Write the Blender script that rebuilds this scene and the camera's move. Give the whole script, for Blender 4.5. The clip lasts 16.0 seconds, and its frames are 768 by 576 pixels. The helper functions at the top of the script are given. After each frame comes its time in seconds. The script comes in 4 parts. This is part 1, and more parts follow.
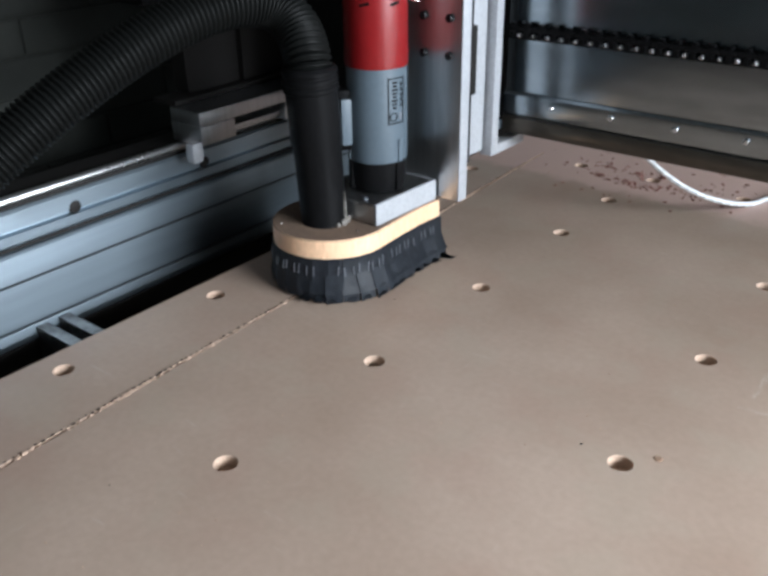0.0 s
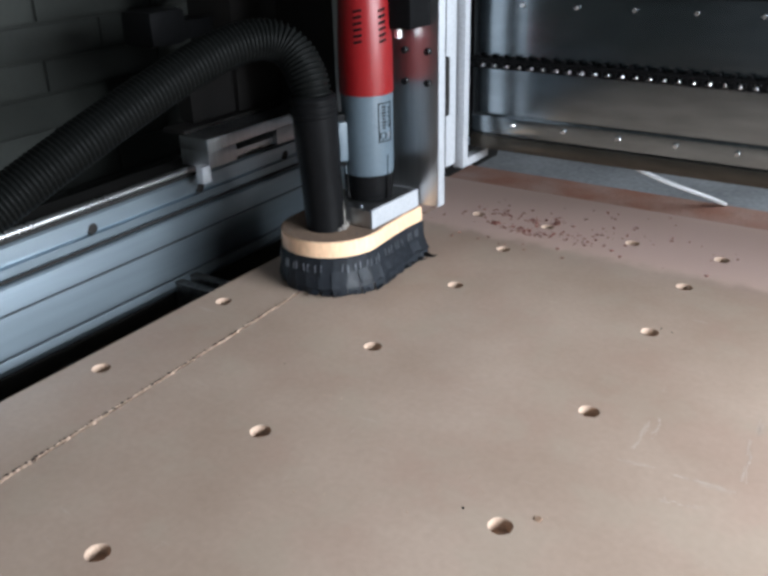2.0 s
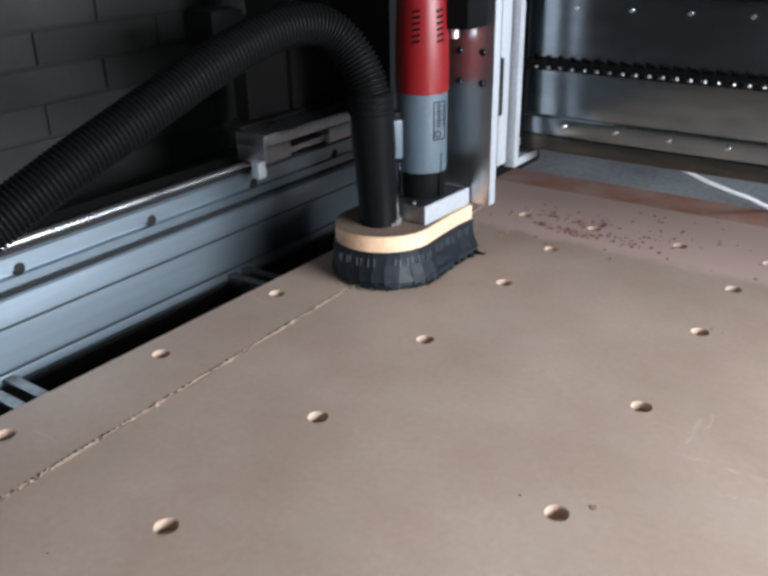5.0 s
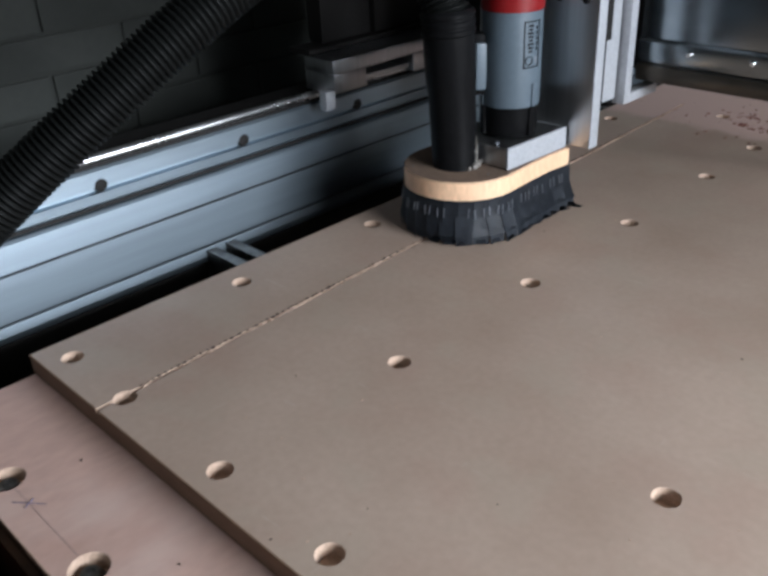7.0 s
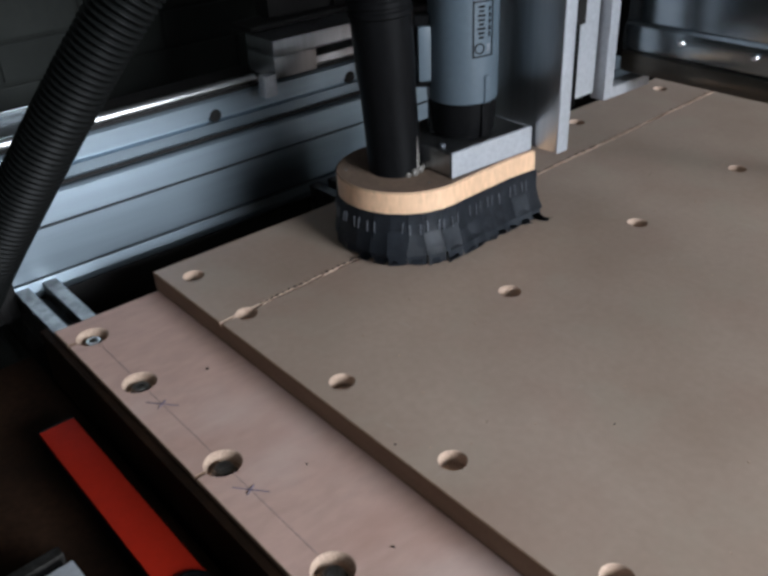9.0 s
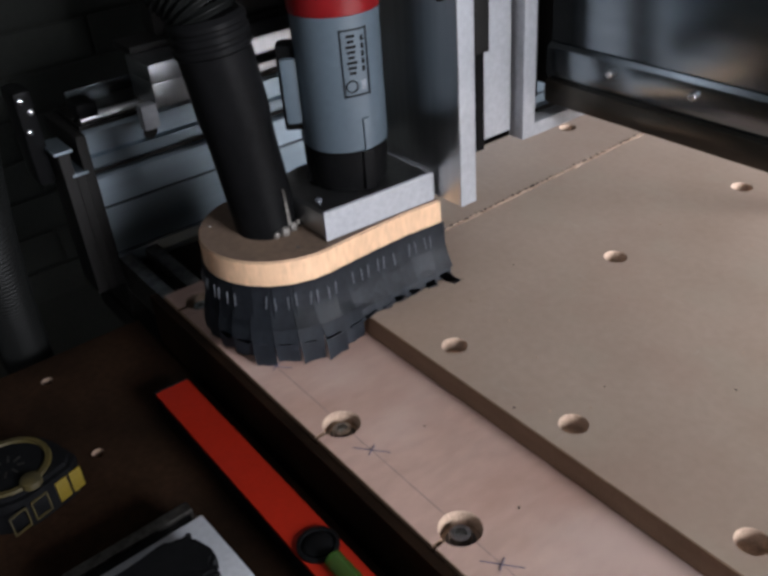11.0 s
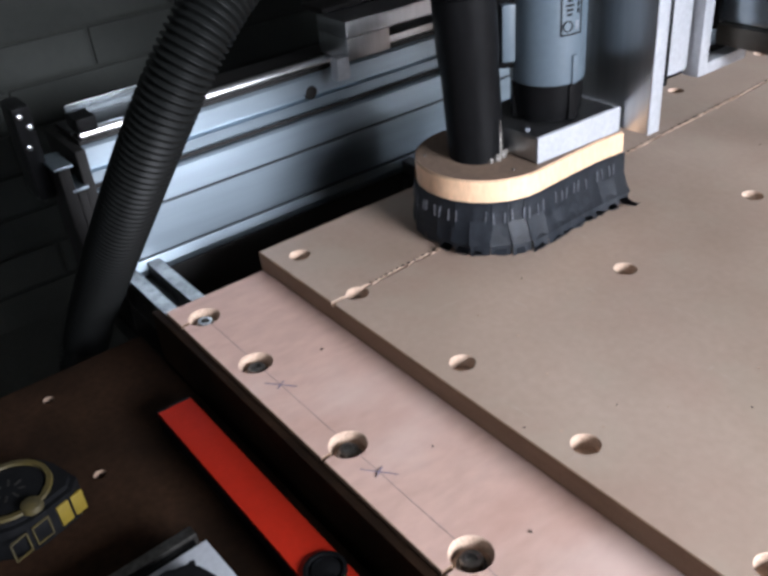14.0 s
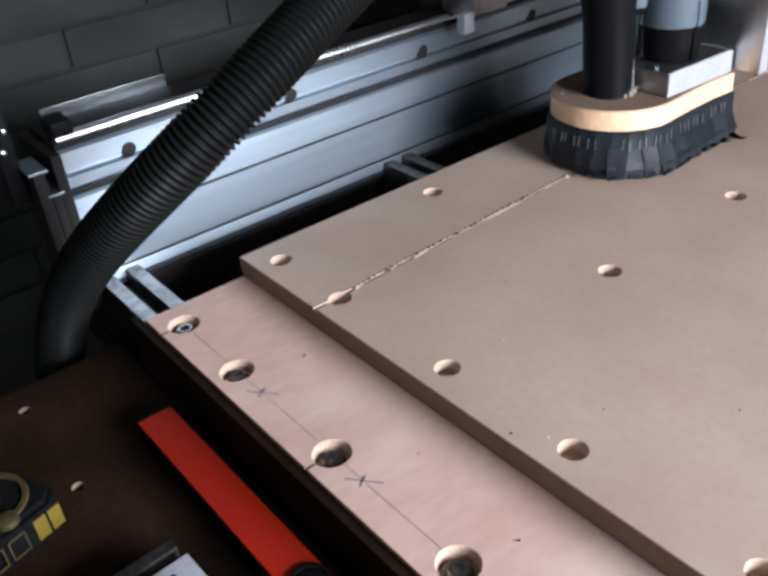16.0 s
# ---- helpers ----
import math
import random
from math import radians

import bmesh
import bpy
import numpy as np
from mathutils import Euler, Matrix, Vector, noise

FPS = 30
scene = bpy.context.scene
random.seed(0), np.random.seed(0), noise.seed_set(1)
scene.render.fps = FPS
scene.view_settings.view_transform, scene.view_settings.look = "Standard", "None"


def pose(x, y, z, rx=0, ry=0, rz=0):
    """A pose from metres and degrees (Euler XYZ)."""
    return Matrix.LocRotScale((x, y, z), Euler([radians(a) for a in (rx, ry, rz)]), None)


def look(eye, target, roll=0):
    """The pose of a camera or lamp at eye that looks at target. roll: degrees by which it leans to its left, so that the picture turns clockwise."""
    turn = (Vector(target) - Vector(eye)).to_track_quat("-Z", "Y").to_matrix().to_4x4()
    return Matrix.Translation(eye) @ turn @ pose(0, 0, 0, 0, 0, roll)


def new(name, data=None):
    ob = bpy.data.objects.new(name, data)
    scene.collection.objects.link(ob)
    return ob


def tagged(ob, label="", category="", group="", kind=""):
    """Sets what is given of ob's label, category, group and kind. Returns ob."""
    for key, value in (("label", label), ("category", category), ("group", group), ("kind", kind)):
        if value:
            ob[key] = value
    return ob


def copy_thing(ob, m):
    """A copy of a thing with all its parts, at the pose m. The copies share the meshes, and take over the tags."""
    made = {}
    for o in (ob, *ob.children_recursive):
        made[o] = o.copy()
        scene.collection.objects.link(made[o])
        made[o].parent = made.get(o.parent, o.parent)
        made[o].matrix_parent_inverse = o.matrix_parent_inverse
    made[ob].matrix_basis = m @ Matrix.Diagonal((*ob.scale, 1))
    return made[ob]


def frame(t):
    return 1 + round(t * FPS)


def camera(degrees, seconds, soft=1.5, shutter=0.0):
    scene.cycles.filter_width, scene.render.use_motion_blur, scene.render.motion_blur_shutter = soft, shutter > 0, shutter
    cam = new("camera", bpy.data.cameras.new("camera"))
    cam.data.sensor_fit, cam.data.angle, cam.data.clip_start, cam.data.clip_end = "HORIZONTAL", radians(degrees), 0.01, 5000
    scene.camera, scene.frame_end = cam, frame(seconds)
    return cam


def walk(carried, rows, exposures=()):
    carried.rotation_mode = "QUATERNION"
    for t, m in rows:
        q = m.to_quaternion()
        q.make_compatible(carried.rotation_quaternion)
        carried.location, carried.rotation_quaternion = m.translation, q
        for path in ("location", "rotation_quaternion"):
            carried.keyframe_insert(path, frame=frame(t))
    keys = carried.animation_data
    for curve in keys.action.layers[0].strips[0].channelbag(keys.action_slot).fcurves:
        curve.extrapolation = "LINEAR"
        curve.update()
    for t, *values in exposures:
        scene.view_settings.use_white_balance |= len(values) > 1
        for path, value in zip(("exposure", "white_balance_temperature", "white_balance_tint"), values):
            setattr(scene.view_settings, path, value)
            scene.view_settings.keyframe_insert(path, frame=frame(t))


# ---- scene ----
cam = camera(49.4, 16.0, soft=3.3, shutter=0.4)
PATH = [
    (0, (0.494, -0.163, 0.484), (-0.615, 1.224, -0.436), -0.9),
    (0.5, (0.502, -0.143, 0.487), (-0.577, 1.272, -0.426), -1.7),
    (1, (0.512, -0.126, 0.497), (-0.536, 1.326, -0.394), -2.0),
    (1.5, (0.526, -0.111, 0.506), (-0.488, 1.383, -0.354), -1.4),
    (2, (0.534, -0.113, 0.509), (-0.478, 1.391, -0.336), -1.5),
    (2.5, (0.539, -0.112, 0.515), (-0.463, 1.402, -0.323), -1.5),
    (3, (0.544, -0.109, 0.518), (-0.457, 1.418, -0.298), -1.8),
    (3.2, (0.543, -0.109, 0.518), (-0.453, 1.421, -0.299), -1.7),
    (5.3, (0.515, -0.173, 0.498), (-0.586, 1.271, -0.339), -1.1),
    (5.5, (0.511, -0.187, 0.494), (-0.62, 1.227, -0.355), -1.5),
    (6, (0.502, -0.204, 0.479), (-0.673, 1.148, -0.41), -2.3),
    (6.5, (0.49, -0.237, 0.462), (-0.723, 1.062, -0.455), -1.8),
    (7, (0.489, -0.269, 0.45), (-0.776, 0.954, -0.501), -2.6),
    (7.5, (0.485, -0.292, 0.452), (-0.802, 0.885, -0.527), -3.4),
    (8, (0.479, -0.31, 0.448), (-0.825, 0.844, -0.534), -2.8),
    (8.2, (0.483, -0.313, 0.443), (-0.828, 0.83, -0.545), -2.6),
    (10.5, (0.455, -0.37, 0.428), (-0.914, 0.613, -0.648), -4.8),
    (11, (0.448, -0.377, 0.435), (-0.93, 0.589, -0.646), -4.9),
    (11.5, (0.445, -0.39, 0.435), (-0.933, 0.573, -0.649), -4.2),
    (12, (0.448, -0.387, 0.437), (-0.943, 0.563, -0.641), -5.4),
    (12.5, (0.447, -0.387, 0.442), (-0.942, 0.574, -0.629), -5.4),
    (13, (0.447, -0.386, 0.443), (-0.947, 0.578, -0.62), -5.5),
    (13.5, (0.441, -0.377, 0.44), (-0.954, 0.582, -0.625), -5.9),
    (14, (0.433, -0.367, 0.437), (-0.954, 0.594, -0.637), -5.6),
    (14.5, (0.427, -0.359, 0.434), (-0.95, 0.611, -0.645), -5.5),
    (15, (0.427, -0.359, 0.433), (-0.948, 0.622, -0.638), -5.6),
    (15.5, (0.426, -0.359, 0.435), (-0.935, 0.633, -0.644), -5.6),
    (16, (0.424, -0.361, 0.433), (-0.939, 0.635, -0.64), -5.4),
]
# the camera's own brightness and tint along the clip: seconds, stops, kelvin, tint
EXPOSURES = [(0, -0.36, 6380, 10), (1.5, -0.47, 6380, 10), (3, -0.45, 6380, 10), (5.5, -0.53, 6380, 12), (7, -0.65, 6380, 12), (8.2, -0.76, 6350, 11), (10.3, -0.36, 6450, 11), (11, -0.14, 6700, 16),
             (11.5, -0.02, 6850, 19), (13, 0.37, 6550, 17), (14, 0.28, 6420, 16), (16, 0.06, 6420, 16)]
walk(cam, [(t, look(eye, target, roll)) for t, eye, target, roll in PATH], exposures=EXPOSURES)

# ---- light: a dim workshop, daylight through the wide door opening on the +x side ----
world = bpy.data.worlds.new("world")
scene.world = world
world.use_nodes = True
wn = world.node_tree
sky = wn.nodes.new("ShaderNodeTexSky")
sky.sky_type, sky.sun_disc = "NISHITA", False
sky.sun_elevation, sky.sun_rotation = radians(40), radians(90)
wn.links.new(sky.outputs[0], wn.nodes["Background"].inputs[0])
wn.nodes["Background"].inputs[1].default_value = 0.12


def area_lamp(name, eye, target, sx, sy, power, colour):
    lamp = bpy.data.lights.new(name, "AREA")
    lamp.shape, lamp.size, lamp.size_y, lamp.energy, lamp.color = "RECTANGLE", sx, sy, power, colour
    ob = new(name, lamp)
    ob.matrix_world = look(eye, target)
    return ob


area_lamp("door_daylight", (1.93, 0.56, 0.70), (0.2, 0.45, 0.0), 1.5, 0.62, 190, (0.86, 0.93, 1.0))
# added fill lamp on the south side, no known window there
area_lamp("window_daylight", (1.6, -2.35, 1.5), (0.3, 0.4, 0.2), 1.0, 0.8, 9, (0.88, 0.94, 1.0))

# ---- materials ----
def material(name, colour, rough=0.6, metal=0.0, other=None, scale=8.0, fine=90.0, amount=0.5, bump=0.15, spread=0.0,
             stretch=(1, 1, 1), wear=0.15, depth=0.0006, spec=0.5):
    """Principled surface: two colours mixed by a coarse noise, fine grain in colour, roughness and relief."""
    m = bpy.data.materials.new(name)
    m.use_nodes = True
    nt = m.node_tree
    N, Lk = nt.nodes, nt.links
    bsdf = N["Principled BSDF"]
    tc = N.new("ShaderNodeTexCoord")
    mp = N.new("ShaderNodeMapping")
    mp.inputs["Scale"].default_value = stretch
    Lk.new(tc.outputs["Object"], mp.inputs[0])
    big, small = N.new("ShaderNodeTexNoise"), N.new("ShaderNodeTexNoise")
    big.inputs["Scale"].default_value, small.inputs["Scale"].default_value = scale, fine
    big.inputs["Detail"].default_value, small.inputs["Detail"].default_value = 5, 4
    for n in (big, small):
        Lk.new(mp.outputs[0], n.inputs["Vector"])
    ramp = N.new("ShaderNodeMapRange")
    ramp.inputs["From Min"].default_value, ramp.inputs["From Max"].default_value = 0.35, 0.68
    Lk.new(big.outputs["Fac"], ramp.inputs["Value"])
    mix = N.new("ShaderNodeMix")
    mix.data_type = "RGBA"
    mix.inputs[6].default_value = (*colour, 1)
    mix.inputs[7].default_value = (*(other or [c * 0.8 for c in colour]), 1)
    mul = N.new("ShaderNodeMath")
    mul.operation = "MULTIPLY"
    mul.inputs[1].default_value = amount
    Lk.new(ramp.outputs[0], mul.inputs[0])
    Lk.new(mul.outputs[0], mix.inputs[0])
    hsv = N.new("ShaderNodeHueSaturation")
    grain = N.new("ShaderNodeMapRange")
    grain.inputs["From Min"].default_value, grain.inputs["From Max"].default_value = 0.3, 0.7
    grain.inputs["To Min"].default_value, grain.inputs["To Max"].default_value = 1 - wear, 1 + wear
    Lk.new(small.outputs["Fac"], grain.inputs["Value"])
    value = grain.outputs[0]
    if spread:
        info = N.new("ShaderNodeObjectInfo")
        r = N.new("ShaderNodeMapRange")
        r.inputs["To Min"].default_value, r.inputs["To Max"].default_value = 1 - spread, 1 + spread
        Lk.new(info.outputs["Random"], r.inputs["Value"])
        m2 = N.new("ShaderNodeMath")
        m2.operation = "MULTIPLY"
        Lk.new(value, m2.inputs[0]), Lk.new(r.outputs[0], m2.inputs[1])
        value = m2.outputs[0]
    Lk.new(value, hsv.inputs["Value"])
    Lk.new(mix.outputs[2], hsv.inputs["Color"])
    Lk.new(hsv.outputs[0], bsdf.inputs["Base Color"])
    rr = N.new("ShaderNodeMapRange")
    rr.inputs["To Min"].default_value, rr.inputs["To Max"].default_value = max(0.02, rough - 0.1), min(1, rough + 0.1)
    Lk.new(big.outputs["Fac"], rr.inputs["Value"])
    Lk.new(rr.outputs[0], bsdf.inputs["Roughness"])
    bsdf.inputs["Metallic"].default_value = metal
    bsdf.inputs["Specular IOR Level"].default_value = spec
    if bump:
        bp = N.new("ShaderNodeBump")
        bp.inputs["Strength"].default_value, bp.inputs["Distance"].default_value = bump, depth
        Lk.new(small.outputs["Fac"], bp.inputs["Height"])
        Lk.new(bp.outputs[0], bsdf.inputs["Normal"])
    return m


MDF = material("mdf_face", (0.360, 0.274, 0.218), 0.46, other=(0.283, 0.205, 0.157), scale=4.5, fine=130, amount=1.0, wear=0.05, bump=0.08)


def layer(m, colour, scale, lo, hi, amount, stretch=(1, 1, 1), beyond_y=None, turn=0.0):
    """Lays a second colour over a surface where a stretched noise is high, or past a soft ragged line across it."""
    N, Lk = m.node_tree.nodes, m.node_tree.links
    bsdf = N["Principled BSDF"]
    under = bsdf.inputs["Base Color"].links[0].from_socket
    tc, mp, ns, mr = N.new("ShaderNodeTexCoord"), N.new("ShaderNodeMapping"), N.new("ShaderNodeTexNoise"), N.new("ShaderNodeMapRange")
    mp.inputs["Scale"].default_value = stretch
    mp.inputs["Rotation"].default_value = (0, 0, radians(turn))
    ns.inputs["Scale"].default_value, ns.inputs["Detail"].default_value = scale, 6
    Lk.new(tc.outputs["Object"], mp.inputs[0]), Lk.new(mp.outputs[0], ns.inputs["Vector"])
    value = ns.outputs["Fac"]
    if beyond_y is not None:
        sep, mad = N.new("ShaderNodeSeparateXYZ"), N.new("ShaderNodeMath")
        Lk.new(tc.outputs["Object"], sep.inputs[0])
        mad.operation = "MULTIPLY_ADD"
        mad.inputs[1].default_value = beyond_y
        Lk.new(ns.outputs["Fac"], mad.inputs[0]), Lk.new(sep.outputs["Y"], mad.inputs[2])
        value = mad.outputs[0]
    mr.interpolation_type = "SMOOTHSTEP"
    mr.inputs["From Min"].default_value, mr.inputs["From Max"].default_value = lo, hi
    mr.inputs["To Max"].default_value = amount
    Lk.new(value, mr.inputs["Value"])
    mix = N.new("ShaderNodeMix")
    mix.data_type = "RGBA"
    Lk.new(mr.outputs[0], mix.inputs[0]), Lk.new(under, mix.inputs[6])
    mix.inputs[7].default_value = (*colour, 1)
    Lk.new(mix.outputs[2], bsdf.inputs["Base Color"])


layer(MDF, (0.30, 0.185, 0.145), 7, 0.48, 0.66, 0.22)
layer(MDF, (0.33, 0.275, 0.215), 11, 0.5, 0.64, 0.3)
layer(MDF, (0.50, 0.43, 0.37), 14, 0.66, 0.78, 0.28, stretch=(1, 7, 1), turn=25)
layer(MDF, (0.50, 0.43, 0.37), 24, 0.68, 0.80, 0.28, stretch=(6, 1, 1), turn=-20)
layer(MDF, (0.52, 0.37, 0.32), 30, 1.062, 1.10, 0.85, beyond_y=0.05)
MDF_RAW = material("mdf_raw_cut", (0.45, 0.325, 0.245), 0.85, other=(0.32, 0.22, 0.16), scale=60, fine=500, wear=0.2, bump=0.5)
# sheet sides, darker than a raw cut: their shade is in the colour
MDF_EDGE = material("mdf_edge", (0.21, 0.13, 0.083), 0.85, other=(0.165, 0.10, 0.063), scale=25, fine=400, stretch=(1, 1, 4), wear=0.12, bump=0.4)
BOARD = material("pink_board", (0.485, 0.318, 0.264), 0.65, other=(0.42, 0.28, 0.23), scale=7, fine=120, amount=0.9, wear=0.07, stretch=(1, 0.4, 1), bump=0.1)
REDBOARD = material("red_dusty_board", (0.36, 0.16, 0.11), 0.7, other=(0.45, 0.3, 0.25), scale=12, fine=200, amount=1.0, wear=0.15)
layer(BOARD, (0.56, 0.43, 0.38), 6, 0.5, 0.68, 0.55)
layer(BOARD, (0.40, 0.235, 0.185), 9, 0.52, 0.68, 0.5, stretch=(1, 0.5, 1))
# dark brown film, with the shelf's shade put into the colour too
DARKPLY = material("dark_film_ply", (0.008, 0.004, 0.002), 0.8, other=(0.022, 0.0105, 0.0055), scale=9, fine=150, amount=1.0, wear=0.25, spec=0.08)
DARKSTEEL = material("dark_steel", (0.008, 0.007, 0.0065), 0.65, 0.0, scale=15, fine=200, spec=0.3)
ALU = material("anodised_aluminium", (0.37, 0.445, 0.50), 0.41, 1.0, other=(0.26, 0.32, 0.37), scale=6, fine=60, stretch=(1, 0.06, 1), wear=0.08, bump=0.05)
ALU_Z = material("brushed_aluminium", (0.46, 0.475, 0.49), 0.32, 1.0, other=(0.36, 0.375, 0.39), scale=9, fine=140, stretch=(1, 1, 0.05), wear=0.1, bump=0.06)
SHEET = material("galvanised_sheet", (0.31, 0.355, 0.385), 0.2, 1.0, other=(0.22, 0.26, 0.285), scale=5, fine=70, stretch=(0.25, 1, 1), wear=0.12, bump=0.05)
PLATE = material("polished_plate", (0.50, 0.505, 0.51), 0.31, 1.0, other=(0.42, 0.425, 0.43), scale=9, fine=140, stretch=(1, 1, 0.05), wear=0.08, bump=0.03)
TUBE = material("dull_painted_tube", (0.11, 0.10, 0.085), 0.3, 0.8, other=(0.06, 0.05, 0.04), scale=9, fine=90, amount=1, stretch=(0.3, 1, 1))
ALU_WHITE = material("milled_aluminium", (0.41, 0.425, 0.45), 0.55, 0.3, other=(0.34, 0.355, 0.38), scale=18, fine=200, wear=0.08, bump=0.06)
STEEL = material("polished_steel", (0.82, 0.83, 0.85), 0.3, 1.0, scale=20, fine=200, wear=0.05, bump=0.0)
BOLT = material("zinc_bolt", (0.75, 0.76, 0.77), 0.25, 1.0, scale=60, fine=300, wear=0.1)
STAPLE = material("dull_staple", (0.24, 0.26, 0.29), 0.5, 0.6, other=(0.12, 0.13, 0.15), scale=200, fine=500, amount=1)
# fibre tufts, near black to hold the shade along the groove's lip
FIBRE = material("shaded_fibre", (0.055, 0.036, 0.025), 0.9, other=(0.03, 0.02, 0.014), scale=150, fine=500, amount=1)
SCREW = material("worn_zinc", (0.42, 0.41, 0.39), 0.3, 1.0, other=(0.2, 0.19, 0.18), scale=90, fine=300, amount=1, wear=0.2)
BLACKBOLT = material("black_screw", (0.015, 0.015, 0.017), 0.35, 0.6, scale=60, fine=300)
DULL = material("dull_steel", (0.16, 0.15, 0.14), 0.42, 1.0, other=(0.08, 0.075, 0.07), scale=90, fine=300, amount=1, wear=0.2)
BLACK = material("black_plastic", (0.0055, 0.0056, 0.006), 0.38, scale=12, fine=150, wear=0.2, bump=0.1, spec=0.055)
HOSE = material("black_hose_plastic", (0.0045, 0.005, 0.0048), 0.45, other=(0.007, 0.007, 0.0068), scale=10, fine=120, wear=0.2, bump=0.05, spec=0.07)
RUBBER = material("grey_rubber", (0.015, 0.0195, 0.027), 0.52, other=(0.030, 0.036, 0.046), scale=35, fine=160, amount=0.9, wear=0.15, spread=0.02, bump=0.25)
REDPLASTIC = material("red_plastic", (0.175, 0.0055, 0.007), 0.36, other=(0.135, 0.0045, 0.0055), scale=8, fine=150, wear=0.05, bump=0.04)
GREYPLASTIC = material("grey_blue_plastic", (0.078, 0.105, 0.128), 0.42, other=(0.064, 0.087, 0.107), scale=9, fine=160, wear=0.05, bump=0.06)
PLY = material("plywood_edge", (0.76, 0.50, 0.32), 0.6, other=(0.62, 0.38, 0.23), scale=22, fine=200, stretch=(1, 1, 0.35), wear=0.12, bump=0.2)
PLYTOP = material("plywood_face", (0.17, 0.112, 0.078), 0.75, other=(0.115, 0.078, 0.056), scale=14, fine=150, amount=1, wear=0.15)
REDPAINT = material("red_paint", (0.30, 0.012, 0.003), 0.55, other=(0.27, 0.010, 0.0025), scale=12, fine=180, wear=0.06, bump=0.05, spec=0.25)
DARKYELLOW = material("worn_yellow_rubber", (0.045, 0.032, 0.005), 0.6, other=(0.02, 0.015, 0.004), scale=40, fine=200, amount=1)
YELLOW = material("yellow_rubber", (0.11, 0.075, 0.005), 0.5, scale=20, fine=200, wear=0.1)
INK = material("blue_ink", (0.155, 0.13, 0.175), 0.7, scale=80, fine=400, wear=0.3, bump=0)
PENCIL = material("pencil", (0.30, 0.215, 0.20), 0.7, scale=80, fine=400, wear=0.3, bump=0)
SCUFF = material("pale_scuff", (0.43, 0.36, 0.31), 0.6, other=(0.37, 0.29, 0.235), scale=90, fine=300, amount=1, wear=0.15, bump=0)
DUST = material("red_chips", (0.19, 0.065, 0.05), 0.8, other=(0.09, 0.045, 0.035), scale=150, fine=400, amount=1, spread=0.3)
CONCRETE = material("concrete", (0.42, 0.44, 0.46), 0.85, other=(0.27, 0.28, 0.29), scale=4, fine=60, amount=1, wear=0.2, bump=0.5, depth=0.003)
# grey wall and joints kept near black, the gloom put into their colour
BLOCK = material("shaded_painted_block", (0.021, 0.0235, 0.020), 0.85, other=(0.013, 0.015, 0.0125), scale=5, fine=80, amount=1, spread=0.08, wear=0.12, bump=0.4, depth=0.002)
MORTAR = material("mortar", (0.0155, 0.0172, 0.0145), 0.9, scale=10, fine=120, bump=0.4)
PLASTER = material("plaster", (0.16, 0.16, 0.155), 0.9, scale=3, fine=50, bump=0.3, depth=0.002)
GLUE = material("hot_glue", (0.20, 0.185, 0.165), 0.3, other=(0.11, 0.10, 0.09), scale=120, fine=400, amount=1)
CABLE = material("white_cable", (0.72, 0.74, 0.76), 0.45, scale=20, fine=200)


def glass_material():
    m = bpy.data.materials.new("green_vial")
    m.use_nodes = True
    b = m.node_tree.nodes["Principled BSDF"]
    b.inputs["Base Color"].default_value = (0.07, 0.16, 0.03, 1)
    b.inputs["Roughness"].default_value = 0.08
    b.inputs["Transmission Weight"].default_value = 0.6
    return m


VIAL = glass_material()

# ---- mesh helpers ----
def add_box(bm, x0, x1, y0, y1, z0, z1, bevel=0.0, m=None):
    r = bmesh.ops.create_cube(bm, size=1.0)
    vs = r["verts"]
    for v in vs:
        v.co = Vector(((x0 + x1) / 2 + v.co.x * (x1 - x0), (y0 + y1) / 2 + v.co.y * (y1 - y0), (z0 + z1) / 2 + v.co.z * (z1 - z0)))
    if m is not None:
        bmesh.ops.transform(bm, matrix=m, verts=vs)
    if bevel:
        es = list({e for v in vs for e in v.link_edges})
        bmesh.ops.bevel(bm, geom=es, offset=bevel, segments=2, profile=0.7, affect="EDGES")
    return bm


def box(x0, x1, y0, y1, z0, z1, bevel=0.0015):
    return add_box(bmesh.new(), x0, x1, y0, y1, z0, z1, bevel)


def lathe(profile, n=32, axis="z", centre=(0, 0, 0), bm=None, caps=True):
    """Turned body: profile rows of (radius, height) about the given axis."""
    bm = bm or bmesh.new()
    rings = []
    for r, h in profile:
        ring = []
        for i in range(n):
            a = 2 * math.pi * i / n
            c, d = r * math.cos(a), r * math.sin(a)
            p = {"z": (c, d, h), "y": (c, h, d), "x": (h, c, d)}[axis]
            ring.append(bm.verts.new(Vector(p) + Vector(centre)))
        rings.append(ring)
    for a, b in zip(rings, rings[1:]):
        for i in range(n):
            bm.faces.new((a[i], a[(i + 1) % n], b[(i + 1) % n], b[i]))
    if caps:
        bm.faces.new(rings[0][::-1]), bm.faces.new(rings[-1])
    bmesh.ops.recalc_face_normals(bm, faces=bm.faces[:])
    return bm


